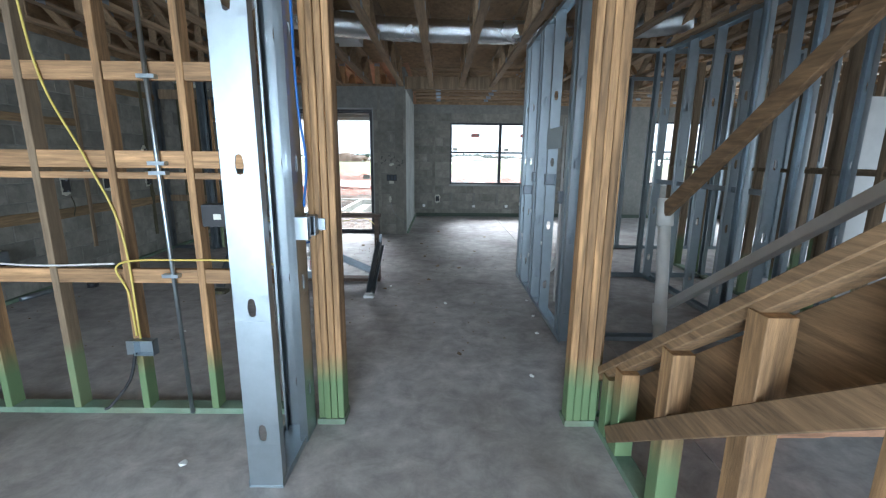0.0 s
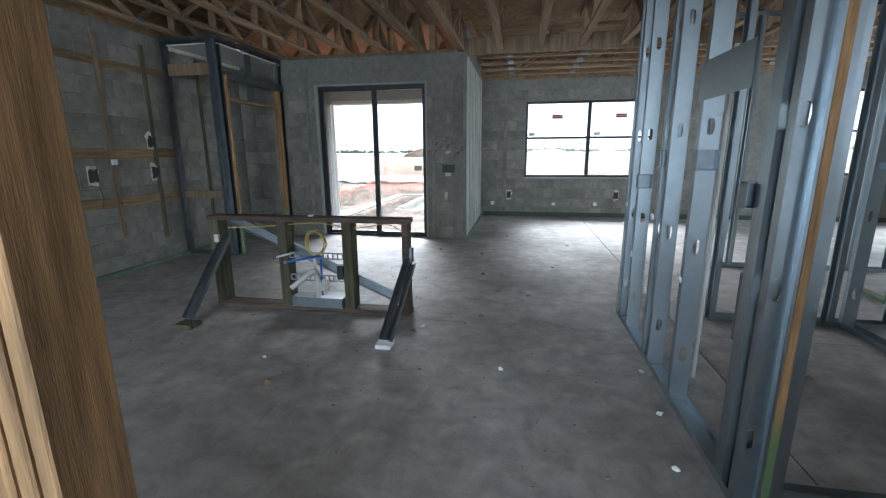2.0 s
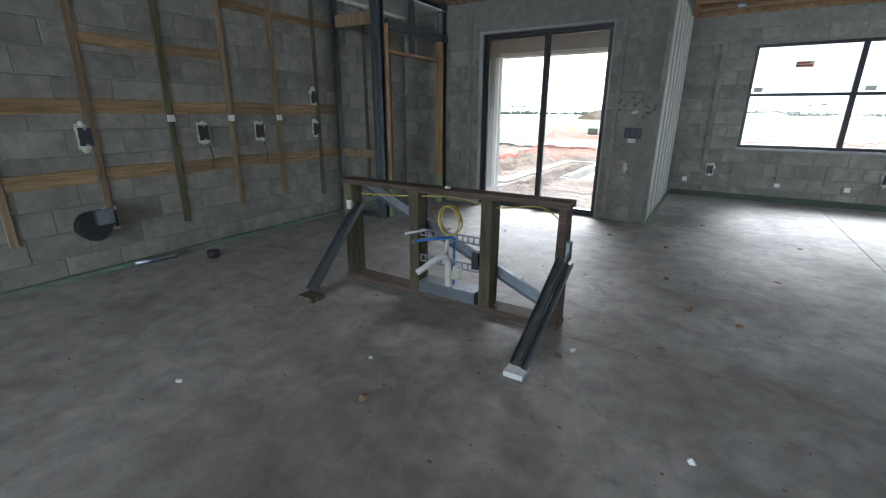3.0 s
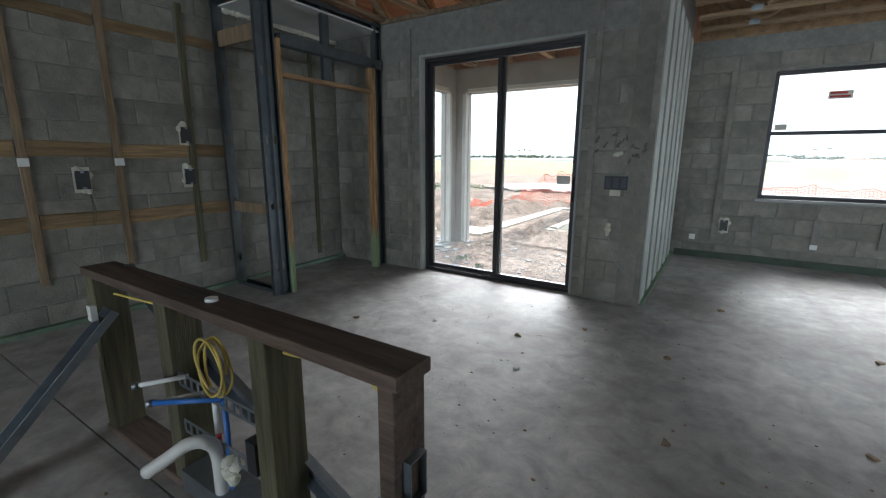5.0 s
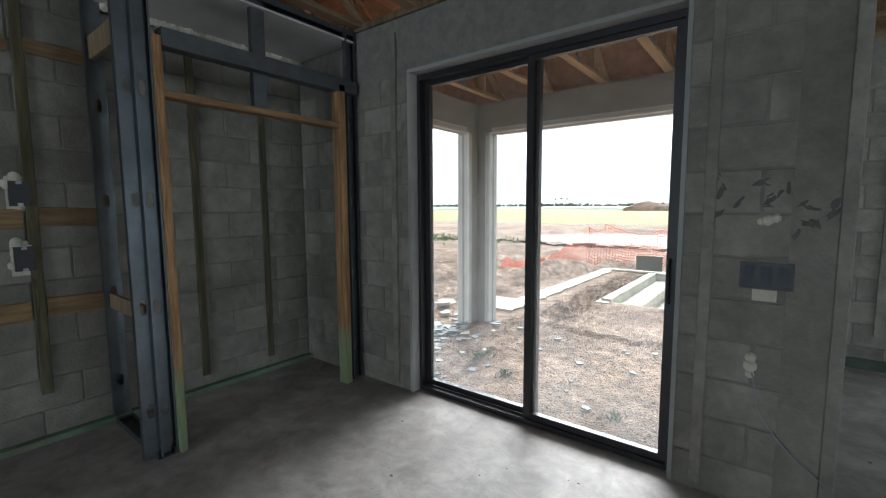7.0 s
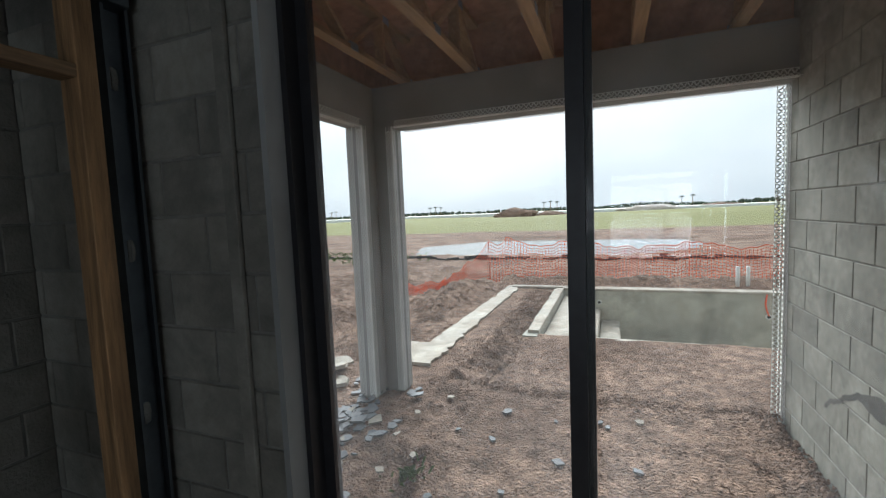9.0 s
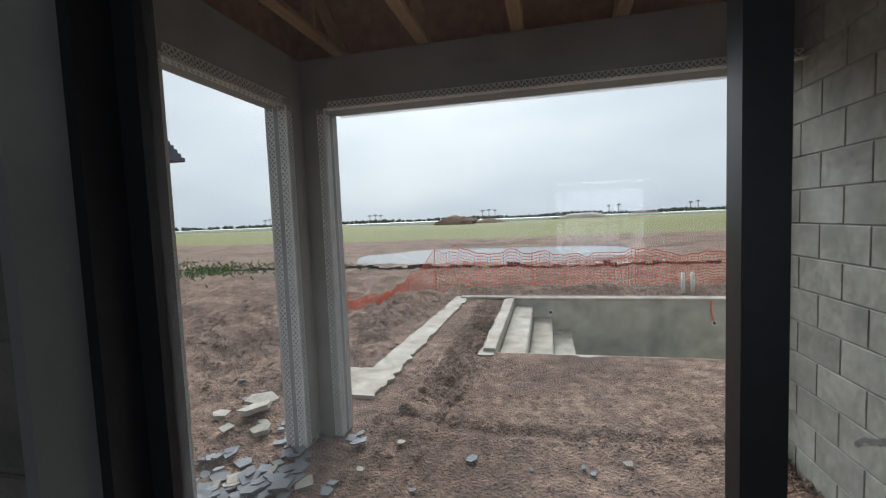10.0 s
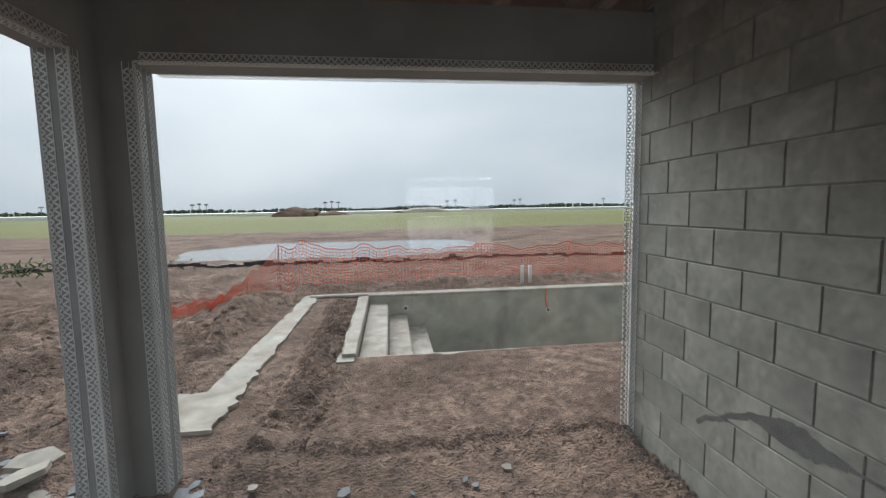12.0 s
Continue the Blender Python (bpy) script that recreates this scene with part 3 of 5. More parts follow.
# ---- overhead trusses ----
def truss(length, label, group, mat, pitch=0.55, z0=2.82, z1=3.25):
    """A parallel-chord truss along y from 0, with two chords, uprights and diagonals."""
    t = thing("floor_truss", label, "truss", group)
    part("bottom_chord", P((0, 0, z0 + 0.02), (0, length, z0 + 0.02), 0.088, 0.038), mat, t)
    part("top_chord", P((0, 0, z1 - 0.022), (0, length, z1 - 0.022), 0.088, 0.038), mat, t)
    n = max(2, round(length / pitch))
    s = length / n
    up = P((0, 0, z0 + 0.04), (0, 0, z1 - 0.042), 0.085, 0.036)
    up_mesh = mesh_of(up, "upright", mat)
    diag = {}
    for k in (0, 1):
        a, b = (z0 + 0.042, z1 - 0.044) if k else (z1 - 0.044, z0 + 0.042)
        diag[k] = mesh_of(P((0, 0.03, a), (0, s - 0.03, b), 0.085, 0.036), "web", mat)
    plate = mesh_of(B(-0.0465, 0.0465, -0.05, 0.05, -0.028, 0.028), "nail_plate", dull_zinc)
    for i in range(n):
        ob = part("web", diag[i % 2], None, t)
        ob.location = (0, i * s, 0)
        if i % 2 == 0:
            ob = part("upright", up_mesh, None, t)
            ob.location = (0, max(0.02, i * s), 0)
        ob = part("nail_plate", plate, None, t)
        ob.location = (0, i * s + 0.05, z0 + 0.03 if i % 2 else z1 - 0.03)
    return t


main_truss = truss(11.7, "brown open-web wooden floor truss", "floor trusses", truss_wood)
main_truss.matrix_world = pose(-4.55, -3.02, 0)
k = 1
while -4.55 + 0.57 * k < 6.9:
    copy_thing(main_truss, pose(-4.55 + 0.57 * k, -3.02, 0))
    k += 1
patio_truss = truss(3.1, "wooden truss over the patio, daylight in its colour", "patio trusses", patio_pine, pitch=0.5, z0=LAN_TOP + 0.005)
patio_truss.matrix_world = pose(-4.27, 8.78, 0)
for x in (-3.6, -2.93, -2.26, -1.6):
    copy_thing(patio_truss, pose(x, 8.78, 0))
end_truss = truss(7.9, "wooden truss over the window end", "window end trusses", truss_wood, z0=2.81)
end_truss.matrix_world = pose(6.95, 9.2, 0, 0, 0, 90)
for y in (9.75, 10.3, 10.85):
    copy_thing(end_truss, pose(6.95, y, 0, 0, 0, 90))
for y in (9.2, 9.75, 10.3, 10.85):
    solid("furring_channel", P((JOG + 0.02, y, 2.798), (6.9, y, 2.798), 0.04, 0.022), drywall, "pale ceiling furring strip below the trusses", "furring strip", "ceiling furring strips")


def flex_duct(points, r=0.13):
    pts = curve_points(points, 26)
    rad = [r * (1 + 0.05 * (i % 2) + 0.05 * noise.noise(Vector((i * 0.35, 2.0, 0)))) for i in range(len(pts))]
    ob = solid("flexible_duct", T(pts, rad, sides=16), foil, "silver foil flexible air duct among the trusses", "duct", "air ducts")
    return ob


flex_duct([(-2.6, 4.6, 3.02), (-1.6, 5.4, 3.0), (-0.4, 5.75, 3.02), (1.2, 5.7, 3.02), (2.4, 5.2, 3.02)])
flex_duct([(-3.6, 3.2, 3.04), (-2.4, 3.9, 3.02), (-1.3, 4.0, 3.03), (0.4, 3.6, 3.04)], 0.12)
flex_duct([(2.0, 2.8, 3.02), (3.2, 3.8, 3.0), (4.6, 4.0, 3.02), (6.0, 3.6, 3.02)], 0.14)
solid("air_box", B(-1.83, -1.38, 5.62, 6.05, 2.90, 3.20), drywall, "white square air supply box between trusses", "air box")


# ---- sliding door ----
door = thing("sliding_door", "dark bronze framed two-panel sliding glass door, closed", "sliding door")
Y0, Y1 = DOOR_Y + 0.07, DOOR_Y + 0.19
X0, X1 = DOOR_X0 + 0.012, DOOR_X1 - 0.01
frame_bm = bmesh.new()
box(frame_bm, X0, X0 + 0.022, Y0, Y1, 0.004, DOOR_H - 0.012)
box(frame_bm, X1 - 0.022, X1, Y0, Y1, 0.004, DOOR_H - 0.012)
box(frame_bm, X0 + 0.022, X1 - 0.022, Y0, Y1, DOOR_H - 0.05, DOOR_H - 0.012)
box(frame_bm, X0 + 0.022, X1 - 0.022, Y0, Y1, 0.004, 0.035)
box(frame_bm, X0 + 0.022, X1 - 0.022, Y0 + 0.03, Y0 + 0.036, 0.035, 0.05)
part("door_frame", frame_bm, black_metal, door)


def sash(x0, x1, y, handle):
    bm = bmesh.new()
    z0, z1, w, d = 0.036, DOOR_H - 0.051, 0.046, 0.02
    box(bm, x0, x0 + w, y - d, y + d, z0, z1)
    box(bm, x1 - w, x1, y - d, y + d, z0, z1)
    box(bm, x0 + w, x1 - w, y - d, y + d, z1 - 0.03, z1)
    box(bm, x0 + w, x1 - w, y - d, y + d, z0, z0 + 0.04)
    s = part("door_panel", bm, black_metal, door)
    p = part("pane", B(x0 + w + 0.001, x1 - w - 0.001, y - 0.003, y + 0.003, z0 + 0.041, z1 - 0.031), glass, s)
    p.visible_shadow = False
    if handle:
        bm = bmesh.new()
        tube(bm, [(x1 - 0.026, y - 0.021, 0.92), (x1 - 0.026, y - 0.06, 0.95), (x1 - 0.026, y - 0.06, 1.12), (x1 - 0.026, y - 0.021, 1.15)], 0.009, 8)
        box(bm, x1 - 0.045, x1 - 0.008, y - 0.0245, y - 0.0205, 0.88, 1.18)
        part("handle", bm, black_plastic, s, "black pull handle")
    return s


sash(X0 + 0.018, -2.498, Y0 + 0.085, False)
sash(-2.563, X1 - 0.018, Y0 + 0.038, True)
part("label", B(X1 - 0.215, X1 - 0.085, Y0 + 0.0325, Y0 + 0.0335, 1.08, 1.16), paper, door, "pale printed paper label stuck on the glass")
bm = bmesh.new()
box(bm, DOOR_X0 - 0.012, X0, DOOR_Y - 0.012, DOOR_BACK - 0.01, 0.003, DOOR_H)
box(bm, X1, DOOR_X1 + 0.012, DOOR_Y - 0.012, DOOR_BACK - 0.01, 0.003, DOOR_H)
box(bm, DOOR_X0 - 0.012, DOOR_X1 + 0.012, DOOR_Y - 0.012, DOOR_BACK - 0.01, DOOR_H - 0.010, DOOR_H + 0.014)
part("door_buck", bm, cast, door, "pale grey lining boards around the frame")


# ---- windows ----
def window(name, x0, x1, z0, z1, xm, label):
    w = thing(name, label, "window", kind="structure")
    y0, y1 = FAR_Y + 0.06, FAR_Y + 0.13
    bm = bmesh.new()
    f = 0.045
    for a, b in ((x0, x0 + f), (xm - 0.035, xm + 0.035), (x1 - f, x1)):
        box(bm, a, b, y0, y1, z0, z1)
    zm = z0 + (z1 - z0) * 0.525
    for a, b in ((x0 + f, xm - 0.035), (xm + 0.035, x1 - f)):
        box(bm, a, b, y0, y1, z0, z0 + f)
        box(bm, a, b, y0, y1, z1 - f, z1)
        box(bm, a, b, y0 + 0.005, y1 - 0.005, zm - 0.022, zm + 0.022)
    part("window_frame", bm, black_metal, w)
    for a, b in ((x0 + f, xm - 0.035), (xm + 0.035, x1 - f)):
        for c, e in ((z0 + f, zm - 0.022), (zm + 0.022, z1 - f)):
            p = part("pane", B(a + 0.001, b - 0.001, y0 + 0.03, y0 + 0.035, c + 0.001, e - 0.001), glass, w)
            p.visible_shadow = False
    part("window_sill", B(x0 - 0.02, x1 + 0.02, FAR_Y - 0.02, y0, z0 - 0.035, z0 - 0.002), cast, w)
    if xm - x0 > 1:
        for xc in (x0 + 0.64, xm + 0.62):
            part("sticker", B(xc - 0.11, xc + 0.11, y0 + 0.026, y0 + 0.028, 2.02, 2.11), paper, w, "small printed approval sticker with red bars")
            bm = bmesh.new()
            box(bm, xc - 0.095, xc + 0.06, y0 + 0.0245, y0 + 0.0255, 2.075, 2.10)
            box(bm, xc - 0.095, xc + 0.09, y0 + 0.0245, y0 + 0.0255, 2.035, 2.06)
            part("print", bm, red_ink, w)
        for xc in (x0 + 0.13, xm + 0.17):
            part("sticker", B(xc - 0.06, xc + 0.06, y0 + 0.026, y0 + 0.028, zm + 0.04, zm + 0.11), paper, w)
    return w


window("window_1", *WIN, 1.14, "wide dark-framed window with four panes and stickers")
window("window_2", *WIN2, 5.6, "dark-framed window in the far block wall")


# ---- furring and wiring on the west wall ----
def board(name, p0, p1, w, d, side, mat, label, category, group=""):
    return solid(name, P(p0, p1, w, d, side=side), mat, label, category, group)


STRIP = "weathered wooden furring strip nailed to the block wall"
XS = LEFT + 0.010
for i, y in enumerate((3.0, 3.62, 4.27, 4.905, 5.51, 6.10, 6.72, 7.08)):
    z0 = 0.06 if i % 2 == 0 else 0.45
    board("furring_strip", (XS, y, 0.30 + 0.05 * (i % 3)), (XS, y + 0.015, 2.66), 0.055, 0.02, (0, 1, 0), dark_pine if i % 3 else treated, STRIP, "furring strip", "wall furring strips")
for z, n in ((1.375, 0), (0.825, 1), (1.88, 2), (2.36, 3)):
    ys = [2.6, 3.59, 4.24, 4.875, 5.48, 6.07, 6.69, 7.05]
    for a, b in zip(ys, ys[1:]):
        if n == 2 and not 4 < a < 5 or n == 3 and a < 5:
            continue
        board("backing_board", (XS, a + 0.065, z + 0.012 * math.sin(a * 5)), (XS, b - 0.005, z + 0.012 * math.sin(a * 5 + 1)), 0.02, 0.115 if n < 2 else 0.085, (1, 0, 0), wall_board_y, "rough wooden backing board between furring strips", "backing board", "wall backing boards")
solid("bottom_plate", P((LEFT + 0.03, 2.6, 0.02), (LEFT + 0.03, 8.6, 0.02), 0.06, 0.038), green_plate, "green treated strip along the wall's foot", "wall plate")


def outlet(y, z, x=LEFT, turn=0, base="foamed"):
    """A wall box set into the blocks with foam round it."""
    t = thing("wall_box", "dark electrical wall box set in pale foam", "outlet box", "wall boxes")
    bm = bmesh.new()
    r = random.Random(int(abs(y * 100 + z * 10)))
    for k in range(9):
        a = r.choice((1.2, 1.6, 2.0, 2.4, 4.4, 4.8, 5.2, 0.4, 3.4))
        c = Vector((0.006, 0.05 * math.cos(a) + r.uniform(-0.012, 0.012), 0.085 * math.sin(a) + r.uniform(-0.02, 0.02)))
        bmesh.ops.create_icosphere(bm, subdivisions=2, radius=r.uniform(0.016, 0.032), matrix=Matrix.Translation(c) @ Matrix.Diagonal((0.6, 1, 1.1, 1)))
    for v in bm.verts:
        v.co += v.co.normalized() * 0.006 * noise.noise(v.co * 60)
    box(bm, 0.0005, 0.006, -0.056, 0.056, -0.10, 0.10)
    part("foam_ring", bm, foam, t)
    bm = bmesh.new()
    box(bm, 0.001, 0.03, -0.045, 0.045, -0.072, 0.072)
    part("box", bm, black_plastic, t)
    for v in (-0.063, 0.063):
        part("screw_ear", B(0.03, 0.034, -0.012, 0.012, v - 0.008, v + 0.008), dull_zinc, t)
    t.matrix_world = pose(x, y, z, 0, 0, turn)
    return t


for y in (4.22, 5.20, 5.845, 6.675):
    outlet(y, 1.14)
    solid("cable_stub", T(curve_points([(XS + 0.02, y + 0.03, 1.02), (XS + 0.04, y + 0.04, 0.9), (XS + 0.02, y + 0.03, 0.78)]), 0.006, sides=6), treated, "green cable stub below a wall box", "cable", "cable stubs")
for y in (4.905, 5.51, 6.11):
    solid("cable_clip", B(XS + 0.011, XS + 0.035, y - 0.03, y + 0.03, 1.25, 1.31), white_paint, "white plastic cable clip on a furring strip", "clip", "cable clips")
outlet(6.68, 1.52)
outlet(4.27, 0.45)
vent = thing("wall_vent", "round black vent collar with cable on block wall", "vent")
part("collar", T([(LEFT, 4.12, 0.42), (LEFT + 0.10, 4.12, 0.42)], 0.12, sides=20), black_plastic, vent)
part("cap", B(LEFT + 0.10, LEFT + 0.16, 4.12, 4.24, 0.44, 0.56), dull_zinc, vent)

# ---- closet beside the sliding door ----
# closet steel uses the darker copy, so its shade is in the colour
CX = -4.03
closet = thing("closet_frame", "steel and wood framed open closet beside the sliding door", "closet frame")
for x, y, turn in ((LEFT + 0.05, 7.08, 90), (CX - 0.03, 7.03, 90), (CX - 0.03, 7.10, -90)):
    steel_stud(closet, x, y, turn, mat=shade_zinc)
track(closet, (LEFT, 7.08), (CX + 0.02, 7.08), 0.002, mat=shade_zinc)
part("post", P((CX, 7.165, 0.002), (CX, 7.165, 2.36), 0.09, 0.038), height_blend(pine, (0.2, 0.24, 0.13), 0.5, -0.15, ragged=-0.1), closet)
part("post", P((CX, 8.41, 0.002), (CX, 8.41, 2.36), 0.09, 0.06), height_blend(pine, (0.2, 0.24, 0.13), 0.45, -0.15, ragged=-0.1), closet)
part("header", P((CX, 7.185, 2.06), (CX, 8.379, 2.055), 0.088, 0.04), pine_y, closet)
part("lintel", P((CX, 7.185, 2.36), (CX, 8.56, 2.36), 0.09, 0.10), shade_zinc, closet)
steel_stud(closet, CX - 0.02, 7.78, 90, length=0.72, z=2.08, mat=shade_zinc)
steel_stud(closet, CX - 0.03, 8.53, -90, mat=shade_zinc)
track(closet, (CX - 0.03, 7.0), (CX - 0.03, 8.58), 2.80, up=-1, mat=shade_zinc)
track(closet, (LEFT, 7.08), (CX, 7.08), 2.80, up=-1, mat=shade_zinc)
part("blocking", P((-4.72, 7.06, 0.83), (CX - 0.06, 7.06, 0.83), 0.02, 0.10, side=(0, 1, 0)), dark_pine, closet)
part("blocking", P((-4.72, 7.06, 2.42), (CX - 0.06, 7.06, 2.42), 0.03, 0.14, side=(0, 1, 0)), dark_pine, closet)
part("lid_board", B(LEFT + 0.01, CX, 7.1, 8.585, 2.72, 2.735), drywall, closet)
bm = bmesh.new()
for i in range(52):
    c = Vector((LEFT + 0.05 + 0.03 * noise.noise(Vector((i, 0, 0))), 7.15 + i * 0.028, 2.70))
    bmesh.ops.create_icosphere(bm, subdivisions=1, radius=0.03 + 0.022 * noise.noise(Vector((i * 0.7, 3, 0))), matrix=Matrix.Translation(c))
part("foam_bead", bm, foam, closet, "yellowish expanding foam bead under the lid")
for y in (7.65, 8.2):
    board("furring_strip", (XS, y, 0.12), (XS, y, 2.66), 0.055, 0.02, (0, 1, 0), treated, STRIP, "furring strip", "wall furring strips")
for x in (-4.2, -3.62, -1.56):
    board("furring_strip", (x, DOOR_Y - 0.012, 0.05), (x + 0.01, DOOR_Y - 0.012, 2.7), 0.05, 0.02, (1, 0, 0), block_in, "narrow grey furring strip beside the sliding door", "furring strip", "door wall furring strips")
# switch box, scribbles and small plates beside the door
sw = thing("switch_box", "black triple switch box set in block wall", "switch box")
part("box", B(-1.42, -1.225, DOOR_Y - 0.016, DOOR_Y, 1.055, 1.175), black_plastic, sw)
part("bead", B(-1.37, -1.28, DOOR_Y - 0.012, DOOR_Y - 0.002, 1.00, 1.052), foam, sw)
bm = bmesh.new()
for x in (-1.388, -1.322, -1.257):
    box(bm, x - 0.022, x + 0.022, DOOR_Y - 0.019, DOOR_Y - 0.0165, 1.07, 1.16)
part("cover", bm, roofing, sw)
bm = bmesh.new()
for cz, cr in ((0.69, 0.03), (0.73, 0.024), (0.65, 0.02)):
    bmesh.ops.create_icosphere(bm, subdivisions=2, radius=cr, matrix=Matrix.Translation((-1.36, DOOR_Y, cz)))
solid("foam_patch", bm, foam, "pale foam patch on the block wall", "foam patch")
solid("cable", T(curve_points([(-1.35, DOOR_Y - 0.02, 0.66), (-1.31, DOOR_Y - 0.025, 0.48), (-1.2, DOOR_Y - 0.025, 0.33), (-1.06, DOOR_Y - 0.025, 0.22)]), 0.003, sides=6), dull_zinc, "thin pale cable hanging on the block wall", "cable")
mark = thing("painted_marks", "dark smudged marks on the block wall", "wall marks")
rng = random.Random(4)
for cx, cz, n in ((-1.50, 1.49, 7), (-1.34, 1.47, 8), (-1.20, 1.38, 8)):
    for i in range(n):
        x, z, r = cx + rng.gauss(0, 0.035), cz + rng.gauss(0, 0.05), rng.uniform(0.008, 0.024)
        bm = bmesh.new()
        turn = rng.uniform(0, math.pi)
        rim = []
        for k in range(11):
            a, q = k * math.tau / 11, r * rng.uniform(0.45, 1.2)
            u, v = q * math.cos(a) * 0.6, q * math.sin(a) * 1.7
            rim.append((x + u * math.cos(turn) - v * math.sin(turn), z + u * math.sin(turn) + v * math.cos(turn)))
        front = [bm.verts.new((u, DOOR_Y - 0.0016 - 0.0001 * i, v)) for u, v in rim]
        back = [bm.verts.new((u, DOOR_Y + 0.002, v)) for u, v in rim]
        bm.faces.new(front)
        for k in range(11):
            bm.faces.new((front[k], back[k], back[(k + 1) % 11], front[(k + 1) % 11]))
        part("smudge", bm, wet_cement, mark)
bm = bmesh.new()
for dx, dz, r in ((0, 0, 0.026), (0.03, 0.008, 0.02), (-0.025, -0.006, 0.018)):
    bmesh.ops.create_icosphere(bm, subdivisions=2, radius=r, matrix=Matrix.Translation((-1.33 + dx, DOOR_Y, 1.365 + dz)))
solid("foam_patch", bm, foam, "pale foam patch above the black switch box", "foam patch")
# insulation strips on the jog wall
for i, y in enumerate((8.78, 9.2, 9.62, 10.05, 10.5, 10.95)):
    board("furring_strip", (JOG + 0.014, y, 0.02), (JOG + 0.014, y, 2.76), 0.26, 0.022, (0, 1, 0), strip_board, "whitish board strip on the block return wall", "furring strip", "return wall strips")
solid("bottom_plate", P((JOG + 0.03, 8.66, 0.02), (JOG + 0.03, 11.3, 0.02), 0.05, 0.04), green_plate, "green treated strip along the return wall", "wall plate")
solid("corner_strip", P((JOG - 0.005, DOOR_Y - 0.012, 0.01), (JOG - 0.005, DOOR_Y - 0.012, 2.74), 0.05, 0.022), block_in, "grey corner strip of the block return", "corner strip")
# low wall details below the window
for x in (-0.55, -0.1, 0.5, 1.1):
    board("furring_strip", (x, FAR_Y - 0.012, 0.3), (x, FAR_Y - 0.012, 0.62 if x > -0.3 else 2.4), 0.07, 0.02, (1, 0, 0), block_in if x < -0.3 else mortar, "short dark furring strip below the window", "furring strip", "window wall strips")
for x in (-0.80, 0.5, 1.35, 2.2):
    solid("cable_plate", B(x - 0.035, x + 0.035, FAR_Y - 0.02, FAR_Y, 0.24, 0.31), white_paint, "small white cable plate low on the block wall", "cable plate", "cable plates")
for x in (-0.45, 1.75):
    outlet(x, 0.46).matrix_world = pose(x, FAR_Y, 0.46, 0, 0, -90)
solid("baseboard", B(JOG + 0.06, 7.0, FAR_Y - 0.02, FAR_Y, 0.0, 0.09), dark_green, "dark green strip along the far wall's foot", "baseboard", kind="structure")


# ---- entry: posts, wood wall, steel wall ----
def ply_post(x0, x1, y0, depth, plies, label):
    """A post of several boards nailed side by side."""
    t = thing("built_up_post", label, "post", "built-up posts")
    w = (x1 - x0) / plies
    r = random.Random(int(abs(x0) * 1000))
    for i in range(plies):
        dy = r.uniform(-0.006, 0.006)
        gap = r.uniform(0.0015, 0.004)
        part("board", P((x0 + w * (i + 0.5), y0 + depth / 2 + dy, 0.035), (x0 + w * (i + 0.5) + r.uniform(-0.002, 0.002), y0 + depth / 2 + dy, 2.80), w - gap, depth, ch=0.004), dipped, t)
    part("foot_plate", B(x0 - 0.005, x1 + 0.005, y0 - 0.01, y0 + depth + 0.01, 0.0, 0.035), green_plate, t, "green treated foot plate")
    return t


ply_post(-1.052, -0.905, 2.29, 0.125, 4, "post of four pine boards with green-dipped foot")
ply_post(0.372, 0.55, 2.285, 0.09, 4, "post of pine boards with green-dipped foot by the stair")
ply_post(0.45, 0.60, 2.385, 0.14, 4, "second row of pine boards behind the stair post")

wood_wall = thing("stud_wall", "pine stud wall on a green bottom plate, no lining", "stud wall")
part("bottom_plate", P((-4.78, 2.42, 0.019), (-1.26, 2.42, 0.019), 0.09, 0.038, side=(0, 1, 0)), green_plate, wood_wall)
part("top_plate", P((-4.78, 2.42, 2.80), (-1.26, 2.42, 2.80), 0.09, 0.038, side=(0, 1, 0)), pine_x, wood_wall)
stud_x = [-1.69 - 0.409 * i for i in range(8)]
dark_stud = height_blend(dark_pine, (0.16, 0.2, 0.1), 0.4, -0.1, ragged=-0.1)
for i, x in enumerate(stud_x):
    part("stud", P((x, 2.42, 0.038), (x - 0.01 * (i % 2), 2.42, 2.78), 0.04, 0.088), dipped if i % 3 != 2 else dark_stud, wood_wall)
for a, b in zip([-1.28] + stud_x, stud_x):
    for z, h in ((1.93, 0.09), (1.49, 0.09), (1.405, 0.035), (0.85, 0.08)):
        part("blocking", P((a - 0.022, 2.40, z), (b + 0.022, 2.40, z), 0.038, h, side=(0, 1, 0)), pine_x, wood_wall)
solid("conduit", T([(-1.82, 2.36, 0.02), (-1.84, 2.36, 1.2), (-1.86, 2.36, 2.8)], 0.012, sides=10), zinc, "thin galvanised conduit along the stud wall", "conduit")
for z in (0.86, 1.42, 1.47, 1.9):
    solid("conduit_strap", B(-1.89, -1.80, 2.345, 2.38, z - 0.01, z + 0.01), zinc, "steel strap holding the conduit", "strap", "conduit straps")
cable = curve_points([(-2.09, 2.368, 0.5), (-2.10, 2.368, 0.75), (-2.11, 2.345, 0.93), (-1.7, 2.36, 0.95), (-1.4, 2.38, 0.94), (-1.25, 2.38, 0.92)])
solid("cable", T(cable, 0.006, sides=6), yellow_cable, "yellow cable looped along the stud wall", "cable")
solid("cable", T(curve_points([(-2.14, 2.345, 0.93), (-2.6, 2.37, 0.91), (-3.2, 2.36, 0.94), (-4.2, 2.38, 0.9)]), 0.006, sides=6), white_plastic, "pale cable strung across the studs", "cable")
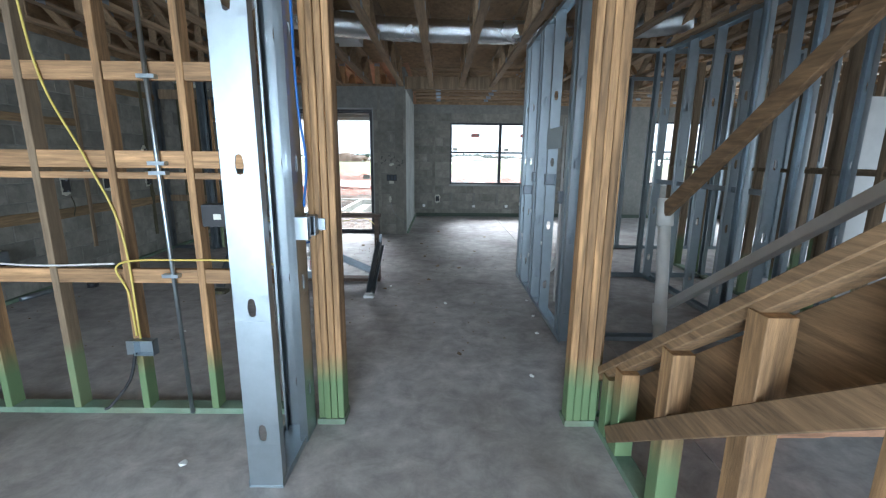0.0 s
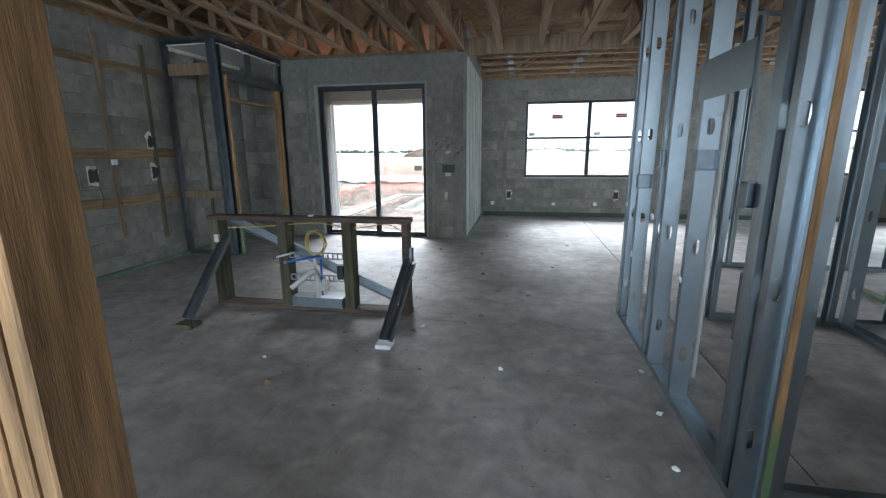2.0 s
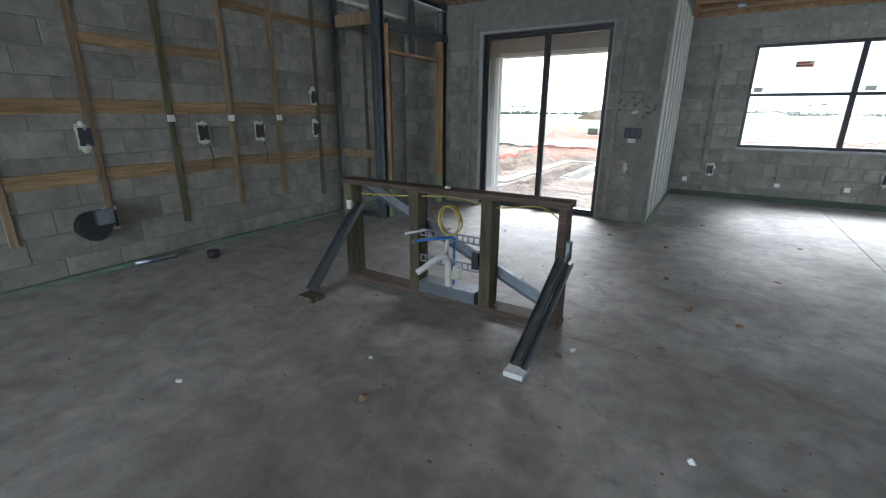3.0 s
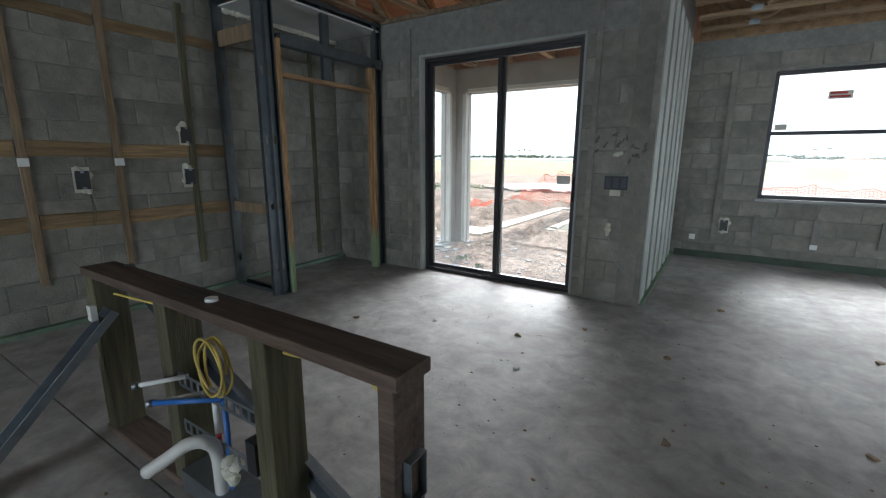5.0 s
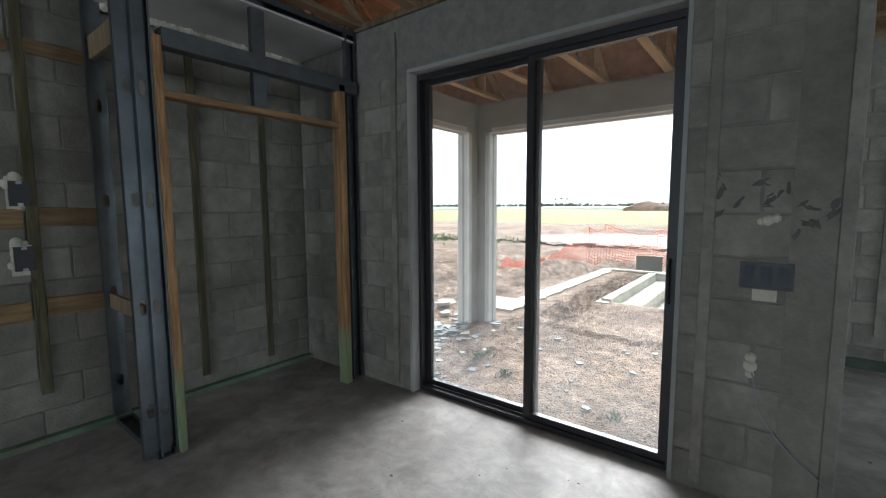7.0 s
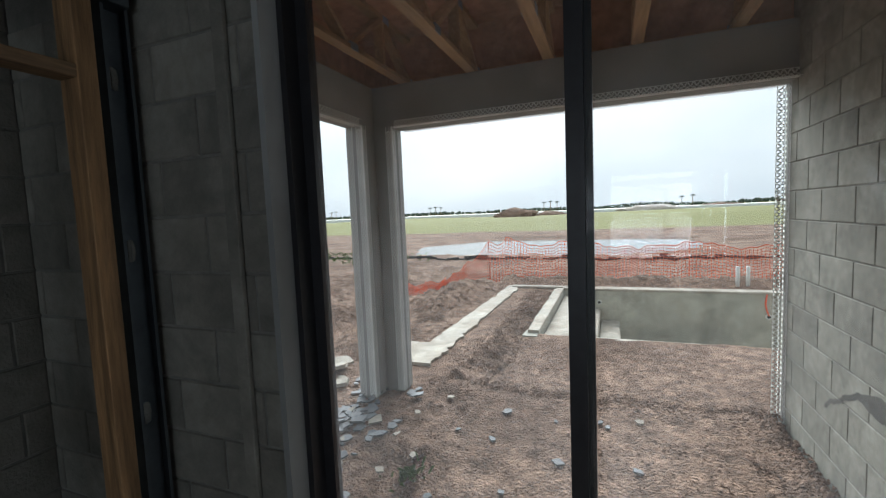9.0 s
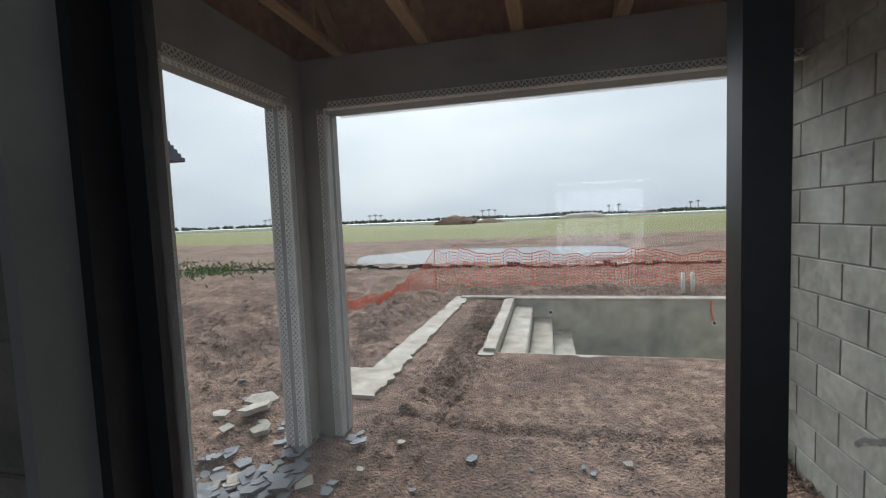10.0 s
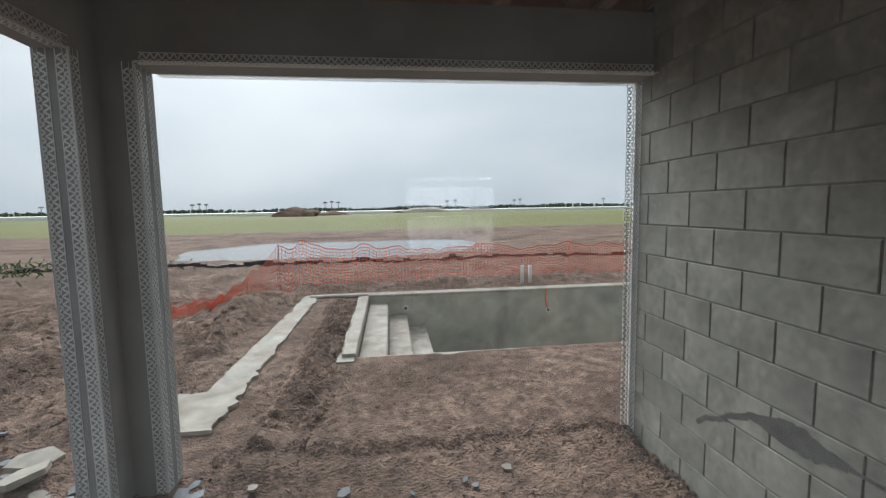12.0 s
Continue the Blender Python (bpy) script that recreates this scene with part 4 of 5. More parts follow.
solid("cable", T(curve_points([(-2.07, 2.368, 0.48), (-2.09, 2.368, 1.1), (-2.22, 2.36, 1.5), (-2.40, 2.368, 1.95), (-2.46, 2.368, 2.75)]), 0.006, sides=6), yellow_cable, "yellow cable up a pine stud", "cable")
box_low = thing("junction_box", "open steel junction box on a stud", "junction box")
junction_box(box_low, "box", -2.035, 2.352, 0.44, (0.11, 0.05, 0.09))
part("cover", B(-2.135, -2.09, 2.335, 2.375, 0.40, 0.48), zinc, box_low)
solid("cable", T(curve_points([(-2.09, 2.34, 0.41), (-2.13, 2.32, 0.25), (-2.22, 2.28, 0.12), (-2.25, 2.26, 0.10)]), 0.009, sides=6), black_plastic, "short black cable tail below a junction box", "cable")

steel_wall = thing("steel_stud_wall", "galvanised steel stud wall end beside the entry post", "steel wall")
steel_stud(steel_wall, -1.16, 1.80, 0, web=0.152, flange=0.05)
steel_stud(steel_wall, -1.145, 2.27, 180, web=0.152, flange=0.05)
steel_stud(steel_wall, -1.066, 2.20, 90, web=0.15)
track(steel_wall, (-1.16, 1.79), (-1.147, 2.285), 0.002, w=0.158)
track(steel_wall, (-1.16, 1.79), (-1.147, 2.285), 2.80, w=0.158, up=-1)
switch = thing("junction_box", "steel switch box screwed to the stud by the post", "junction box")
junction_box(switch, "box", -1.035, 2.15, 1.17, (0.055, 0.06, 0.11), face="+x")
junction_box(switch, "box", -1.02, 2.245, 1.17, (0.05, 0.06, 0.10), mat=dull_zinc, face="-y")
part("strap", B(-1.045, -0.96, 2.272, 2.283, 1.14, 1.20), dull_zinc, switch)
solid("cable", T(curve_points([(-1.04, 2.2, 1.27), (-1.03, 2.24, 1.5), (-1.045, 2.2, 1.8), (-1.05, 2.2, 2.5), (-1.05, 2.2, 2.8)]), 0.007, sides=6), blue_pipe, "blue cable up the steel stud", "cable")
pump = thing("junction_box", "black plastic box with a label behind the studs", "junction box")
part("box", B(-1.665, -1.53, 2.40, 2.50, 1.13, 1.25), black_plastic, pump)
part("tag", B(-1.6, -1.56, 2.396, 2.399, 1.17, 1.2), paper, pump)

# ---- stair side framing ----
stair = thing("stair_frame", "rough pine stair side wall with sloping plates", "stair frame")
SX = 0.58


def slope(y):
    return 0.328 + (2.29 - y) * 0.747


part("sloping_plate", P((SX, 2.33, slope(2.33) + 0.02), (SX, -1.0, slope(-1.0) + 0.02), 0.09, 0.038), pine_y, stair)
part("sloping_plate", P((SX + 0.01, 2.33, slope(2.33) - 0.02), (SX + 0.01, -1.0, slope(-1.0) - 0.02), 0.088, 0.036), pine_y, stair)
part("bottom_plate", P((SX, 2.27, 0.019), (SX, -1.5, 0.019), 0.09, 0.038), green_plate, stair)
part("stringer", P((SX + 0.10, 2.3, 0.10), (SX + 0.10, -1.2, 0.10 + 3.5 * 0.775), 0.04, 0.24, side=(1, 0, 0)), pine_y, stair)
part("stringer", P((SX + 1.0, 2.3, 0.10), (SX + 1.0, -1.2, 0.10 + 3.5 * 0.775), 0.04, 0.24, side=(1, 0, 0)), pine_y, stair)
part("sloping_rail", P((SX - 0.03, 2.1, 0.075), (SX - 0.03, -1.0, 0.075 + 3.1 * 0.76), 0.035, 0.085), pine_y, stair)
for i, y in enumerate((2.17, 2.02, 1.62, 1.2, 0.78, 0.36, -0.06)):
    part("stud", P((SX, y, 0.038), (SX, y, slope(y) - 0.045), 0.088, 0.085), dipped if i < 3 else pine, stair)
for i in range(9):
    y = 2.2 - i * 0.255
    z = 0.19 * (i + 1)
    part("riser", B(SX + 0.122, SX + 0.978, y - 0.02, y, z - 0.19, z - 0.022), lanai_osb, stair)
    part("tread", B(SX + 0.122, SX + 0.978, y - 0.255, y + 0.02, z - 0.02, z), lanai_osb, stair)
# sloping braces and the drain pipe past the stair
solid("brace", P((1.14, 2.90, 1.19), (1.14, 0.9, 2.59), 0.04, 0.09), pine_y, "long sloping pine brace above the stair", "brace")
solid("brace", P((1.19, 2.84, 0.545), (1.19, 0.9, 1.87), 0.05, 0.05), white_plastic, "sloping grey pipe brace beside the stair", "pipe brace")
drain = thing("drain_pipe", "pale plastic drain pipe with couplings standing on slab", "drain pipe")
part("pipe", T([(1.12, 2.72, 0.0), (1.15, 2.93, 1.15)], 0.04, sides=14), white_plastic, drain)
part("coupling", T([(1.148, 2.915, 1.08), (1.152, 2.945, 1.26)], 0.052, sides=14), white_plastic, drain)
part("coupling", T([(1.13, 2.80, 0.42), (1.134, 2.83, 0.56)], 0.046, sides=14), white_plastic, drain)

height_dark = height_blend(dark_pine, (0.14, 0.2, 0.1), 0.45, -0.12, ragged=-0.1)

# ---- steel and wood partitions past the entry ----
RX = 0.69
right_wall = thing("steel_stud_wall", "galvanised steel stud partition open on both sides", "steel wall")
for y, turn in ((3.48, 180), (3.54, 0), (3.61, 180), (4.20, 0), (4.62, 0), (4.78, 180), (5.22, 0), (5.48, 180), (5.53, 0)):
    steel_stud(right_wall, RX, y, turn)
track(right_wall, (RX, 3.46), (RX, 5.58), 0.002)
track(right_wall, (RX, 3.46), (RX, 5.58), 2.80, up=-1)
part("corner_stud", P((RX + 0.09, 3.52, 0.002), (RX + 0.09, 3.52, 2.8), 0.04, 0.088), dipped, right_wall)
part("backing_plate", B(RX - 0.05, RX - 0.047, 3.75, 4.25, 1.60, 1.78), zinc, right_wall)
for y, z in ((4.21, 1.32), (4.79, 1.32), (3.70, 1.2), (5.23, 1.15)):
    jb = thing("junction_box", "grey steel box on a partition stud", "junction box", "partition boxes")
    junction_box(jb, "box", RX - 0.02, y - 0.05, z, (0.10, 0.06, 0.10), mat=dull_zinc)
for y, z in ((4.80, 0.45), (4.22, 0.7), (5.23, 0.6), (5.50, 0.95), (4.80, 0.95)):
    solid("grommet", T([(RX - 0.05, y, z), (RX - 0.06, y, z)], 0.022, sides=10), white_paint, "white plastic grommet in a steel stud", "grommet", "stud grommets")
partition_specs = [((RX + 0.14, 3.52), (2.9, 3.52)), ((1.4, 5.56), (4.4, 5.56)), ((2.35, 3.6), (2.35, 5.5)), ((1.9, 7.4), (5.6, 7.4))]
for (xa, ya), (xb, yb) in partition_specs:
    w = thing("steel_stud_wall", "galvanised steel stud partition in a side room", "steel wall", "side room partitions")
    length = math.hypot(xb - xa, yb - ya)
    n = int(length / 0.41)
    along_x = abs(xb - xa) > abs(yb - ya)
    for i in range(n + 1):
        f = i / n
        if along_x and ya < 4 and 0.12 < f < 0.45:
            continue
        steel_stud(w, xa + (xb - xa) * f, ya + (yb - ya) * f, 90 if along_x else 0)
    track(w, (xa, ya), (xb, yb), 0.002)
    track(w, (xa, ya), (xb, yb), 2.80, up=-1)
    part("bridging", P((xa, ya, 1.25), (xb, yb, 1.25), 0.03, 0.05), dull_zinc, w)
for (xa, ya), (xb, yb) in (((3.1, 3.0), (3.1, 6.6)), ((4.0, 1.0), (4.0, 5.2)), ((4.4, 6.0), (6.9, 6.0)), ((1.75, 1.2), (3.1, 1.2))):
    w = thing("stud_wall", "unlined pine stud partition in a side room", "stud wall", "side room wood partitions")
    length = math.hypot(xb - xa, yb - ya)
    n = int(length / 0.42)
    side = (0, 1, 0) if abs(xb - xa) > abs(yb - ya) else (1, 0, 0)
    part("bottom_plate", P((xa, ya, 0.019), (xb, yb, 0.019), 0.09, 0.038, side=side), green_plate, w)
    part("top_plate", P((xa, ya, 2.80), (xb, yb, 2.80), 0.09, 0.038, side=side), pine, w)
    for i in range(n + 1):
        f = i / n
        x, y = xa + (xb - xa) * f, ya + (yb - ya) * f
        part("stud", P((x, y, 0.038), (x, y, 2.78), 0.088 if side[0] else 0.04, 0.04 if side[0] else 0.088), height_dark, w)
    part("blocking", P((xa, ya, 1.42), (xb, yb, 1.42), 0.06, 0.038, side=side), dark_pine, w)
for x, y in ((5.4, 7.3), (4.6, 5.3)):
    solid("wall_board", B(x, x + 0.9, y + 0.3, y + 0.312, 0.02, 2.3), drywall, "white board leaning in a far side room", "wall board", "white boards")


# ---- half-high frame for a kitchen island ----
pony = thing("island_frame", "low wooden island frame with steel braces and pipes", "island frame")
PX0, PX1, PY, PD, PH = -2.93, -1.105, 5.195, 0.14, 0.835
PYC = PY + PD / 2
part("top_plate", P((PX0 - 0.01, PYC, PH - 0.02), (PX1 + 0.01, PYC, PH - 0.02), 0.14, 0.04, side=(0, 1, 0)), stained_pine, pony)
part("bottom_plate", P((PX0, PYC, 0.02), (PX1, PYC, 0.02), 0.14, 0.04, side=(0, 1, 0)), stained_pine, pony)
for i, x in enumerate((PX0 + 0.045, -2.235, -1.64, PX1 - 0.03)):
    part("stud", P((x, PYC, 0.04), (x, PYC, PH - 0.04), 0.085 if i in (0, 1, 2) else 0.05, 0.13), treated if i < 3 else stained_pine, pony)


def angle_brace(p0, p1, side, w=0.09):
    """A steel stud used as a brace: a channel with turned edges."""
    bm = bmesh.new()
    p0, p1, side = Vector(p0), Vector(p1), Vector(side).normalized()
    n = (p1 - p0).normalized().cross(side)
    prism(bm, p0, p1, w, 0.003, side=side, ch=0.0008)
    for s in (-1, 1):
        prism(bm, p0 + side * s * w / 2 + n * 0.018, p1 + side * s * w / 2 + n * 0.018, 0.003, 0.036, side=side, ch=0.0008)
    return bm


part("diagonal_brace", angle_brace((PX0 + 0.12, PY + 0.155, 0.80), (PX1 - 0.10, PY + 0.155, 0.10), (0.35, 0, 0.93), 0.085), dull_zinc, pony, "long galvanised diagonal brace")
part("side_brace", angle_brace((PX0 + 0.13, PY + 0.06, 0.63), (-2.827, 4.720, 0.06), (1, 0, 0), 0.085), dull_zinc, pony)
part("side_brace", angle_brace((PX1 + 0.0, PY - 0.01, 0.50), (PX1 - 0.04, 4.60, 0.05), (1, 0, 0), 0.05), dull_zinc, pony)
part("side_brace", angle_brace((PX1 + 0.05, PY - 0.01, 0.46), (PX1 + 0.01, 4.60, 0.04), (1, 0, 0), 0.03), dull_zinc, pony)
part("brace_foot", B(-2.902, -2.752, 4.640, 4.760, 0.0, 0.035), treated, pony)
part("brace_foot", B(PX1 - 0.09, PX1 + 0.02, 4.55, 4.66, 0.0, 0.03), white_paint, pony)
for z in (0.30, 0.50):
    bm = bmesh.new()
    x0, x1 = -2.18, -1.69
    for a in (-0.024, 0.024):
        prism(bm, (x0, PY + 0.02, z + a), (x1, PY + 0.02, z + a), 0.003, 0.012, side=(0, 1, 0), ch=0.0005)
    n = 11
    for i in range(n + 1):
        xx = x0 + (x1 - x0) * i / n
        prism(bm, (xx, PY + 0.02, z - 0.02), (xx, PY + 0.02, z + 0.02), 0.014, 0.003, ch=0.0005)
    part("perforated_strap", bm, dull_zinc, pony, "perforated steel pipe strap")
part("pipe_sleeve", B(-2.17, -1.70, PY - 0.02, PY + 0.12, 0.041, 0.13), dull_zinc, pony, "grey steel trough")
part("drain", T(curve_points([(-2.085, 5.03, 0.255), (-2.02, 5.075, 0.31), (-1.955, 5.12, 0.365), (-1.92, 5.16, 0.36), (-1.925, 5.195, 0.29), (-1.93, 5.20, 0.1)]), 0.023, sides=12), white_plastic, pony)
bm = bmesh.new()
for dx, dy, dz, r in ((0, 0, 0, 0.032), (0.025, 0.01, 0.03, 0.026), (0.01, -0.012, 0.045, 0.022), (-0.015, 0.01, -0.03, 0.024), (0.03, -0.01, -0.02, 0.022)):
    bmesh.ops.create_icosphere(bm, subdivisions=2, radius=r, matrix=Matrix.Translation((-1.875 + dx, 5.21 + dy, 0.235 + dz)))
for v in bm.verts:
    v.co += Vector((1, 1, 1)) * 0.008 * noise.noise(v.co * 45)
part("foam_lump", bm, foam, pony, "pale lump of expanding foam round the drain")
part("supply", T([(-1.90, PY + 0.03, 0.14), (-1.895, PY + 0.03, 0.50)], 0.010, sides=8), blue_pipe, pony)
part("supply", T([(-1.955, PY + 0.03, 0.14), (-1.955, PY + 0.03, 0.34)], 0.010, sides=8), red_pipe, pony)
part("supply", T([(-1.90, PY + 0.03, 0.50), (-2.155, PY - 0.09, 0.46)], 0.010, sides=8), blue_pipe, pony)
for x, z in ((-2.25, 0.50), (-2.155, 0.46)):
    part("stub_out", T([(x + 0.12, PY + 0.03, z + 0.02), (x, PY - 0.09, z)], 0.009, sides=8), white_plastic, pony)
    part("stub_cap", T([(x, PY - 0.088, z), (x - 0.012, PY - 0.104, z - 0.001)], 0.014, sides=8), dull_zinc, pony)
part("stop_valve", T([(-1.955, PY + 0.03, 0.52), (-1.955, PY + 0.03, 0.35)], 0.013, sides=8), white_plastic, pony)
part("stub_box", B(-1.74, -1.69, PY + 0.0, PY + 0.06, 0.30, 0.42), black_plastic, pony)
ring = [(-1.93 + (0.085 + 0.008 * math.sin(1.7 * a)) * math.cos(a), PY + 0.02 + 0.018 * math.sin(0.6 * a), 0.615 + (0.105 + 0.007 * math.cos(2.3 * a)) * math.sin(a)) for a in [i * 0.25 for i in range(84)]]
part("cable_coil", T(ring, 0.005, sides=6), yellow_cable, pony)
part("cable", T(curve_points([(-2.78, PY + 0.06, 0.72), (-2.4, PY + 0.07, 0.74), (-1.92, PY + 0.05, 0.78), (-1.6, PY + 0.07, 0.74), (-1.3, PY + 0.06, 0.78), (-1.16, PY + 0.06, 0.7), (-1.14, PY + 0.06, 0.6)]), 0.005, sides=6), yellow_cable, pony)
junction_box(pony, "end_box", PX1 + 0.004, PY + 0.075, 0.52, (0.07, 0.03, 0.13), mat=dull_zinc, face="+x")
part("switch_clip", B(PX0 + 0.06, PX0 + 0.10, PY - 0.022, PY + 0.003, 0.60, 0.67), white_plastic, pony)
solid("roll_of_tape", T([(-1.98, PYC, PH), (-1.98, PYC, PH + 0.012)], 0.022, sides=14), white_paint, "small white plug on the island frame", "plug")

# ---- plumbing behind the steel partition ----
trap = thing("drain_pipe", "white plastic drain with trap behind the partition", "drain pipe")
part("pipe", T([(1.05, 5.0, 0.02), (1.05, 5.0, 1.3)], 0.026, sides=12), white_plastic, trap)
part("trap", T(curve_points([(0.80, 4.7, 0.42), (0.82, 4.74, 0.30), (0.90, 4.84, 0.27), (1.0, 4.95, 0.34), (1.05, 5.0, 0.36)]), 0.03, sides=12), white_plastic, trap)
tub_box = thing("valve_box", "dark open plumbing box standing on the slab", "plumbing box")
junction_box(tub_box, "box", 1.45, 5.0, 0.28, (0.24, 0.14, 0.5), mat=dull_zinc)
part("lid", B(1.34, 1.56, 4.92, 4.928, 0.04, 0.14), black_plastic, tub_box)
solid("pipe", T([(0.86, 4.45, 0.02), (0.86, 4.45, 1.9)], 0.011, sides=8), white_plastic, "thin white pipe standing in the partition", "pipe")

# ---- litter on the slab ----
rng = random.Random(11)
spots = [(0.30, 2.86, 0), (0.56, 4.05, 0), (0.50, 3.62, 0), (0.58, 4.5, 0), (-0.95, 5.0, 0), (-1.0, 4.9, 1), (-0.3, 4.4, 0), (-1.9, 4.3, 0), (-1.7, 4.0, 1), (-2.6, 3.6, 0), (-0.1, 5.9, 1), (0.2, 7.0, 1), (-0.6, 6.6, 1), (-1.5, 6.9, 0), (-2.4, 7.3, 0), (-2.2, 6.6, 1), (-1.7, 7.4, 1), (-3.0, 7.0, 1), (-1.3, 7.8, 1), (-2.9, 6.3, 0), (-0.7, 7.6, 1), (0.5, 8.3, 1), (-0.4, 8.9, 1), (-1.64, 1.95, 0), (-0.2, 3.2, 1), (-0.5, 5.3, 1), (-0.4, 6.0, 1), (-3.3, 5.8, 1), (-3.6, 4.4, 1)]
for x, y, kind in spots:
    bm = bmesh.new()
    bmesh.ops.create_icosphere(bm, subdivisions=1, radius=0.018 if kind == 0 else 0.024)
    for v in bm.verts:
        v.co += v.co * rng.uniform(-0.45, 0.5)
        v.co.z = max(0.0, v.co.z * 0.5 + 0.005)
    ob = solid("debris_chip", bm, white_paint if kind == 0 else dark_pine, "small white plaster crumb on the slab" if kind == 0 else "small dark clod on the slab", "debris", "floor crumbs")
    ob.matrix_world = pose(x, y, 0, 0, 0, rng.uniform(0, 360))
bm = bmesh.new()
for i in range(700):
    # grit gathered in drifts
    c = rng.choice([(-0.9, 6.9), (-1.8, 6.4), (-0.6, 5.6), (-1.4, 7.6), (-2.4, 7.7), (0.1, 4.0), (-1.2, 4.3), (-2.5, 4.2), (-0.95, 8.4), (-0.6, 9.2), (-3.8, 3.6), (0.2, 6.4)])
    x, y, s = rng.gauss(c[0], 0.45), rng.gauss(c[1], 0.4), min(0.008, 0.0015 + rng.expovariate(1 / 0.0018))
    if y > 8.55 and x < -0.95:
        continue
    box(bm, x - s, x + s, y - s * 0.6, y + s * 0.6, 0.0, s * 0.7)
solid("floor_grit", bm, dark_pine, "scattered dark grit and clods on the slab", "grit", kind="stuff")
scrap = thing("pipe_offcut", "grey steel offcut and black cap on the slab", "offcut")
part("offcut", T([(-4.72, 4.34, 0.026), (-4.66, 4.68, 0.026)], 0.025, sides=10), dull_zinc, scrap)
part("cap", T([(-4.40, 4.89, 0.0), (-4.40, 4.89, 0.06)], 0.055, sides=16), black_plastic, scrap)

# ---- yard ----
POOL = (-3.45, 3.6, 13.65, 17.08)


def pond_depth(x, y):
    """How far inside the pond a place lies, 0 at its bank."""
    u = (x + 5.6 - 0.1 * (y - 31)) / 8.2
    v = (y - 31.4) / 5.4
    return 1 - math.sqrt(u * u + v * v) + 0.16 * noise.noise(Vector((x * 0.22, y * 0.22, 5)))


def ground_z(x, y):
    z = YARD
    near = 8 < y < 60 and -40 < x < 40
    if near:
        z += 0.035 * noise.noise(Vector((x * 0.6, y * 0.6, 0))) + 0.018 * noise.noise(Vector((x * 2.6, y * 2.6, 3)))
        rough = 0.0
        if x < -4.7 and y > 9.5:
            rough = min(1, (-4.7 - x) / 0.6)
        if y > 17.6:
            rough = max(rough, min(1, (y - 17.6) / 0.6))
        if -4.05 < x < -3.65 and y < 17:
            rough = max(rough, 0.75)
        if rough:
            fade = max(0.0, 1 - max(0, y - 22) / 14)
            z += rough * fade * (0.17 * abs(noise.noise(Vector((x * 1.6, y * 1.3, 9)))) + 0.08 * noise.noise(Vector((x * 4.5, y * 4.5, 1))) + 0.03 * noise.noise(Vector((x * 5.9, y * 5.5, 7))))
        else:
            z += 0.016 * noise.noise(Vector((x * 4.7, y * 4.9, 2))) + 0.012 * max(0, noise.noise(Vector((x * 3.1, y * 3.1, 6)))) * noise.noise(Vector((x * 5.7, y * 5.3, 8)))
        # wheel ruts on the open side, a furrow across the patio front, the heap beside the path
        if x < -5.0 and 9 < y < 20:
            z += 0.05 * math.sin((x + 0.35 * y) * 3.4) * min(1, (-5.0 - x) / 0.8)
        if y < 13 and x > -4.3:
            z -= 0.05 * math.exp(-((y - 11.62 - 0.04 * x) / 0.07) ** 2)
            z += 0.035 * math.exp(-((y - 11.42) / 0.12) ** 2)
        z += 0.26 * math.exp(-(((x + 5.5) / 0.55) ** 2 + ((y - 15.6) / 1.5) ** 2)) * (1 + 0.5 * noise.noise(Vector((x * 5, y * 5, 4))))
        z += 0.12 * math.exp(-((y - 18.1) / 0.4) ** 2) * (x > -5)
        d = pond_depth(x, y)
        if d > -0.25:
            z -= 0.35 * min(1, (d + 0.25) / 0.4)
        z += 0.22 * math.exp(-((y - 41.5 - 0.03 * x) / 1.5) ** 2)
        # spoil below the wall's foot
        if LAN_WALL - 0.6 < x <= LAN_WALL and y < 11.6:
            z += 0.07 * math.exp(-((LAN_WALL - x) / 0.16) ** 2)
    if 60 <= y < 500:
        z += 1.0 * noise.noise(Vector((x * 0.02, y * 0.02, 0)))
        z += 0.004 * min(y - 60, 100)
    return z


def spaced(lo, hi, step, start, end):
    out, v, s = [], lo, step
    while v > start:
        s *= 1.35
        v -= s
        out.append(v)
    out = out[::-1]
    n = round((hi - lo) / step)
    out += [lo + (hi - lo) * i / n for i in range(n + 1)]
    v, s = hi, step
    while v < end:
        s *= 1.22
        v += s
        out.append(v)
    return out


xs = spaced(-9.5, 2.0, 0.085, -2500, 2500)
ys = spaced(8.9, 18.8, 0.085, -40, 2600)
bm = bmesh.new()
grid = [[None] * len(ys) for _ in xs]
for i, x in enumerate(xs):
    for j, y in enumerate(ys):
        inside = -5.0 < x < 7.2 and y < 8.8 or -1.1 < x < 7.2 and y < 11.5
        z = ground_z(x, y) if not inside else YARD - 0.35
        grid[i][j] = bm.verts.new((x, y, z))
for i in range(len(xs) - 1):
    for j in range(len(ys) - 1):
        cx, cy = (xs[i] + xs[i + 1]) / 2, (ys[j] + ys[j + 1]) / 2
        if POOL[0] - 0.14 < cx < POOL[1] + 0.05 and POOL[2] - 0.03 < cy < POOL[3] + 0.08:
            continue
        f = bm.faces.new((grid[i][j], grid[i + 1][j], grid[i + 1][j + 1], grid[i][j + 1]))
        f.smooth = True
solid("ground", bm, field, "churned brown mud yard that turns into grass", "ground", kind="structure")
bm = bmesh.new()
bmesh.ops.create_grid(bm, x_segments=2, y_segments=2, size=1)
for v in bm.verts:
    v.co = Vector((v.co.x * 22, 31 + v.co.y * 12, -0.43))
solid("water", bm, water, "still grey pond water", "pond", kind="structure")
solid("water", B(-900, 900, 150, 210, -1.0, 1.0), white_paint, "pale bright strip of a distant lake", "distant field", kind="structure")

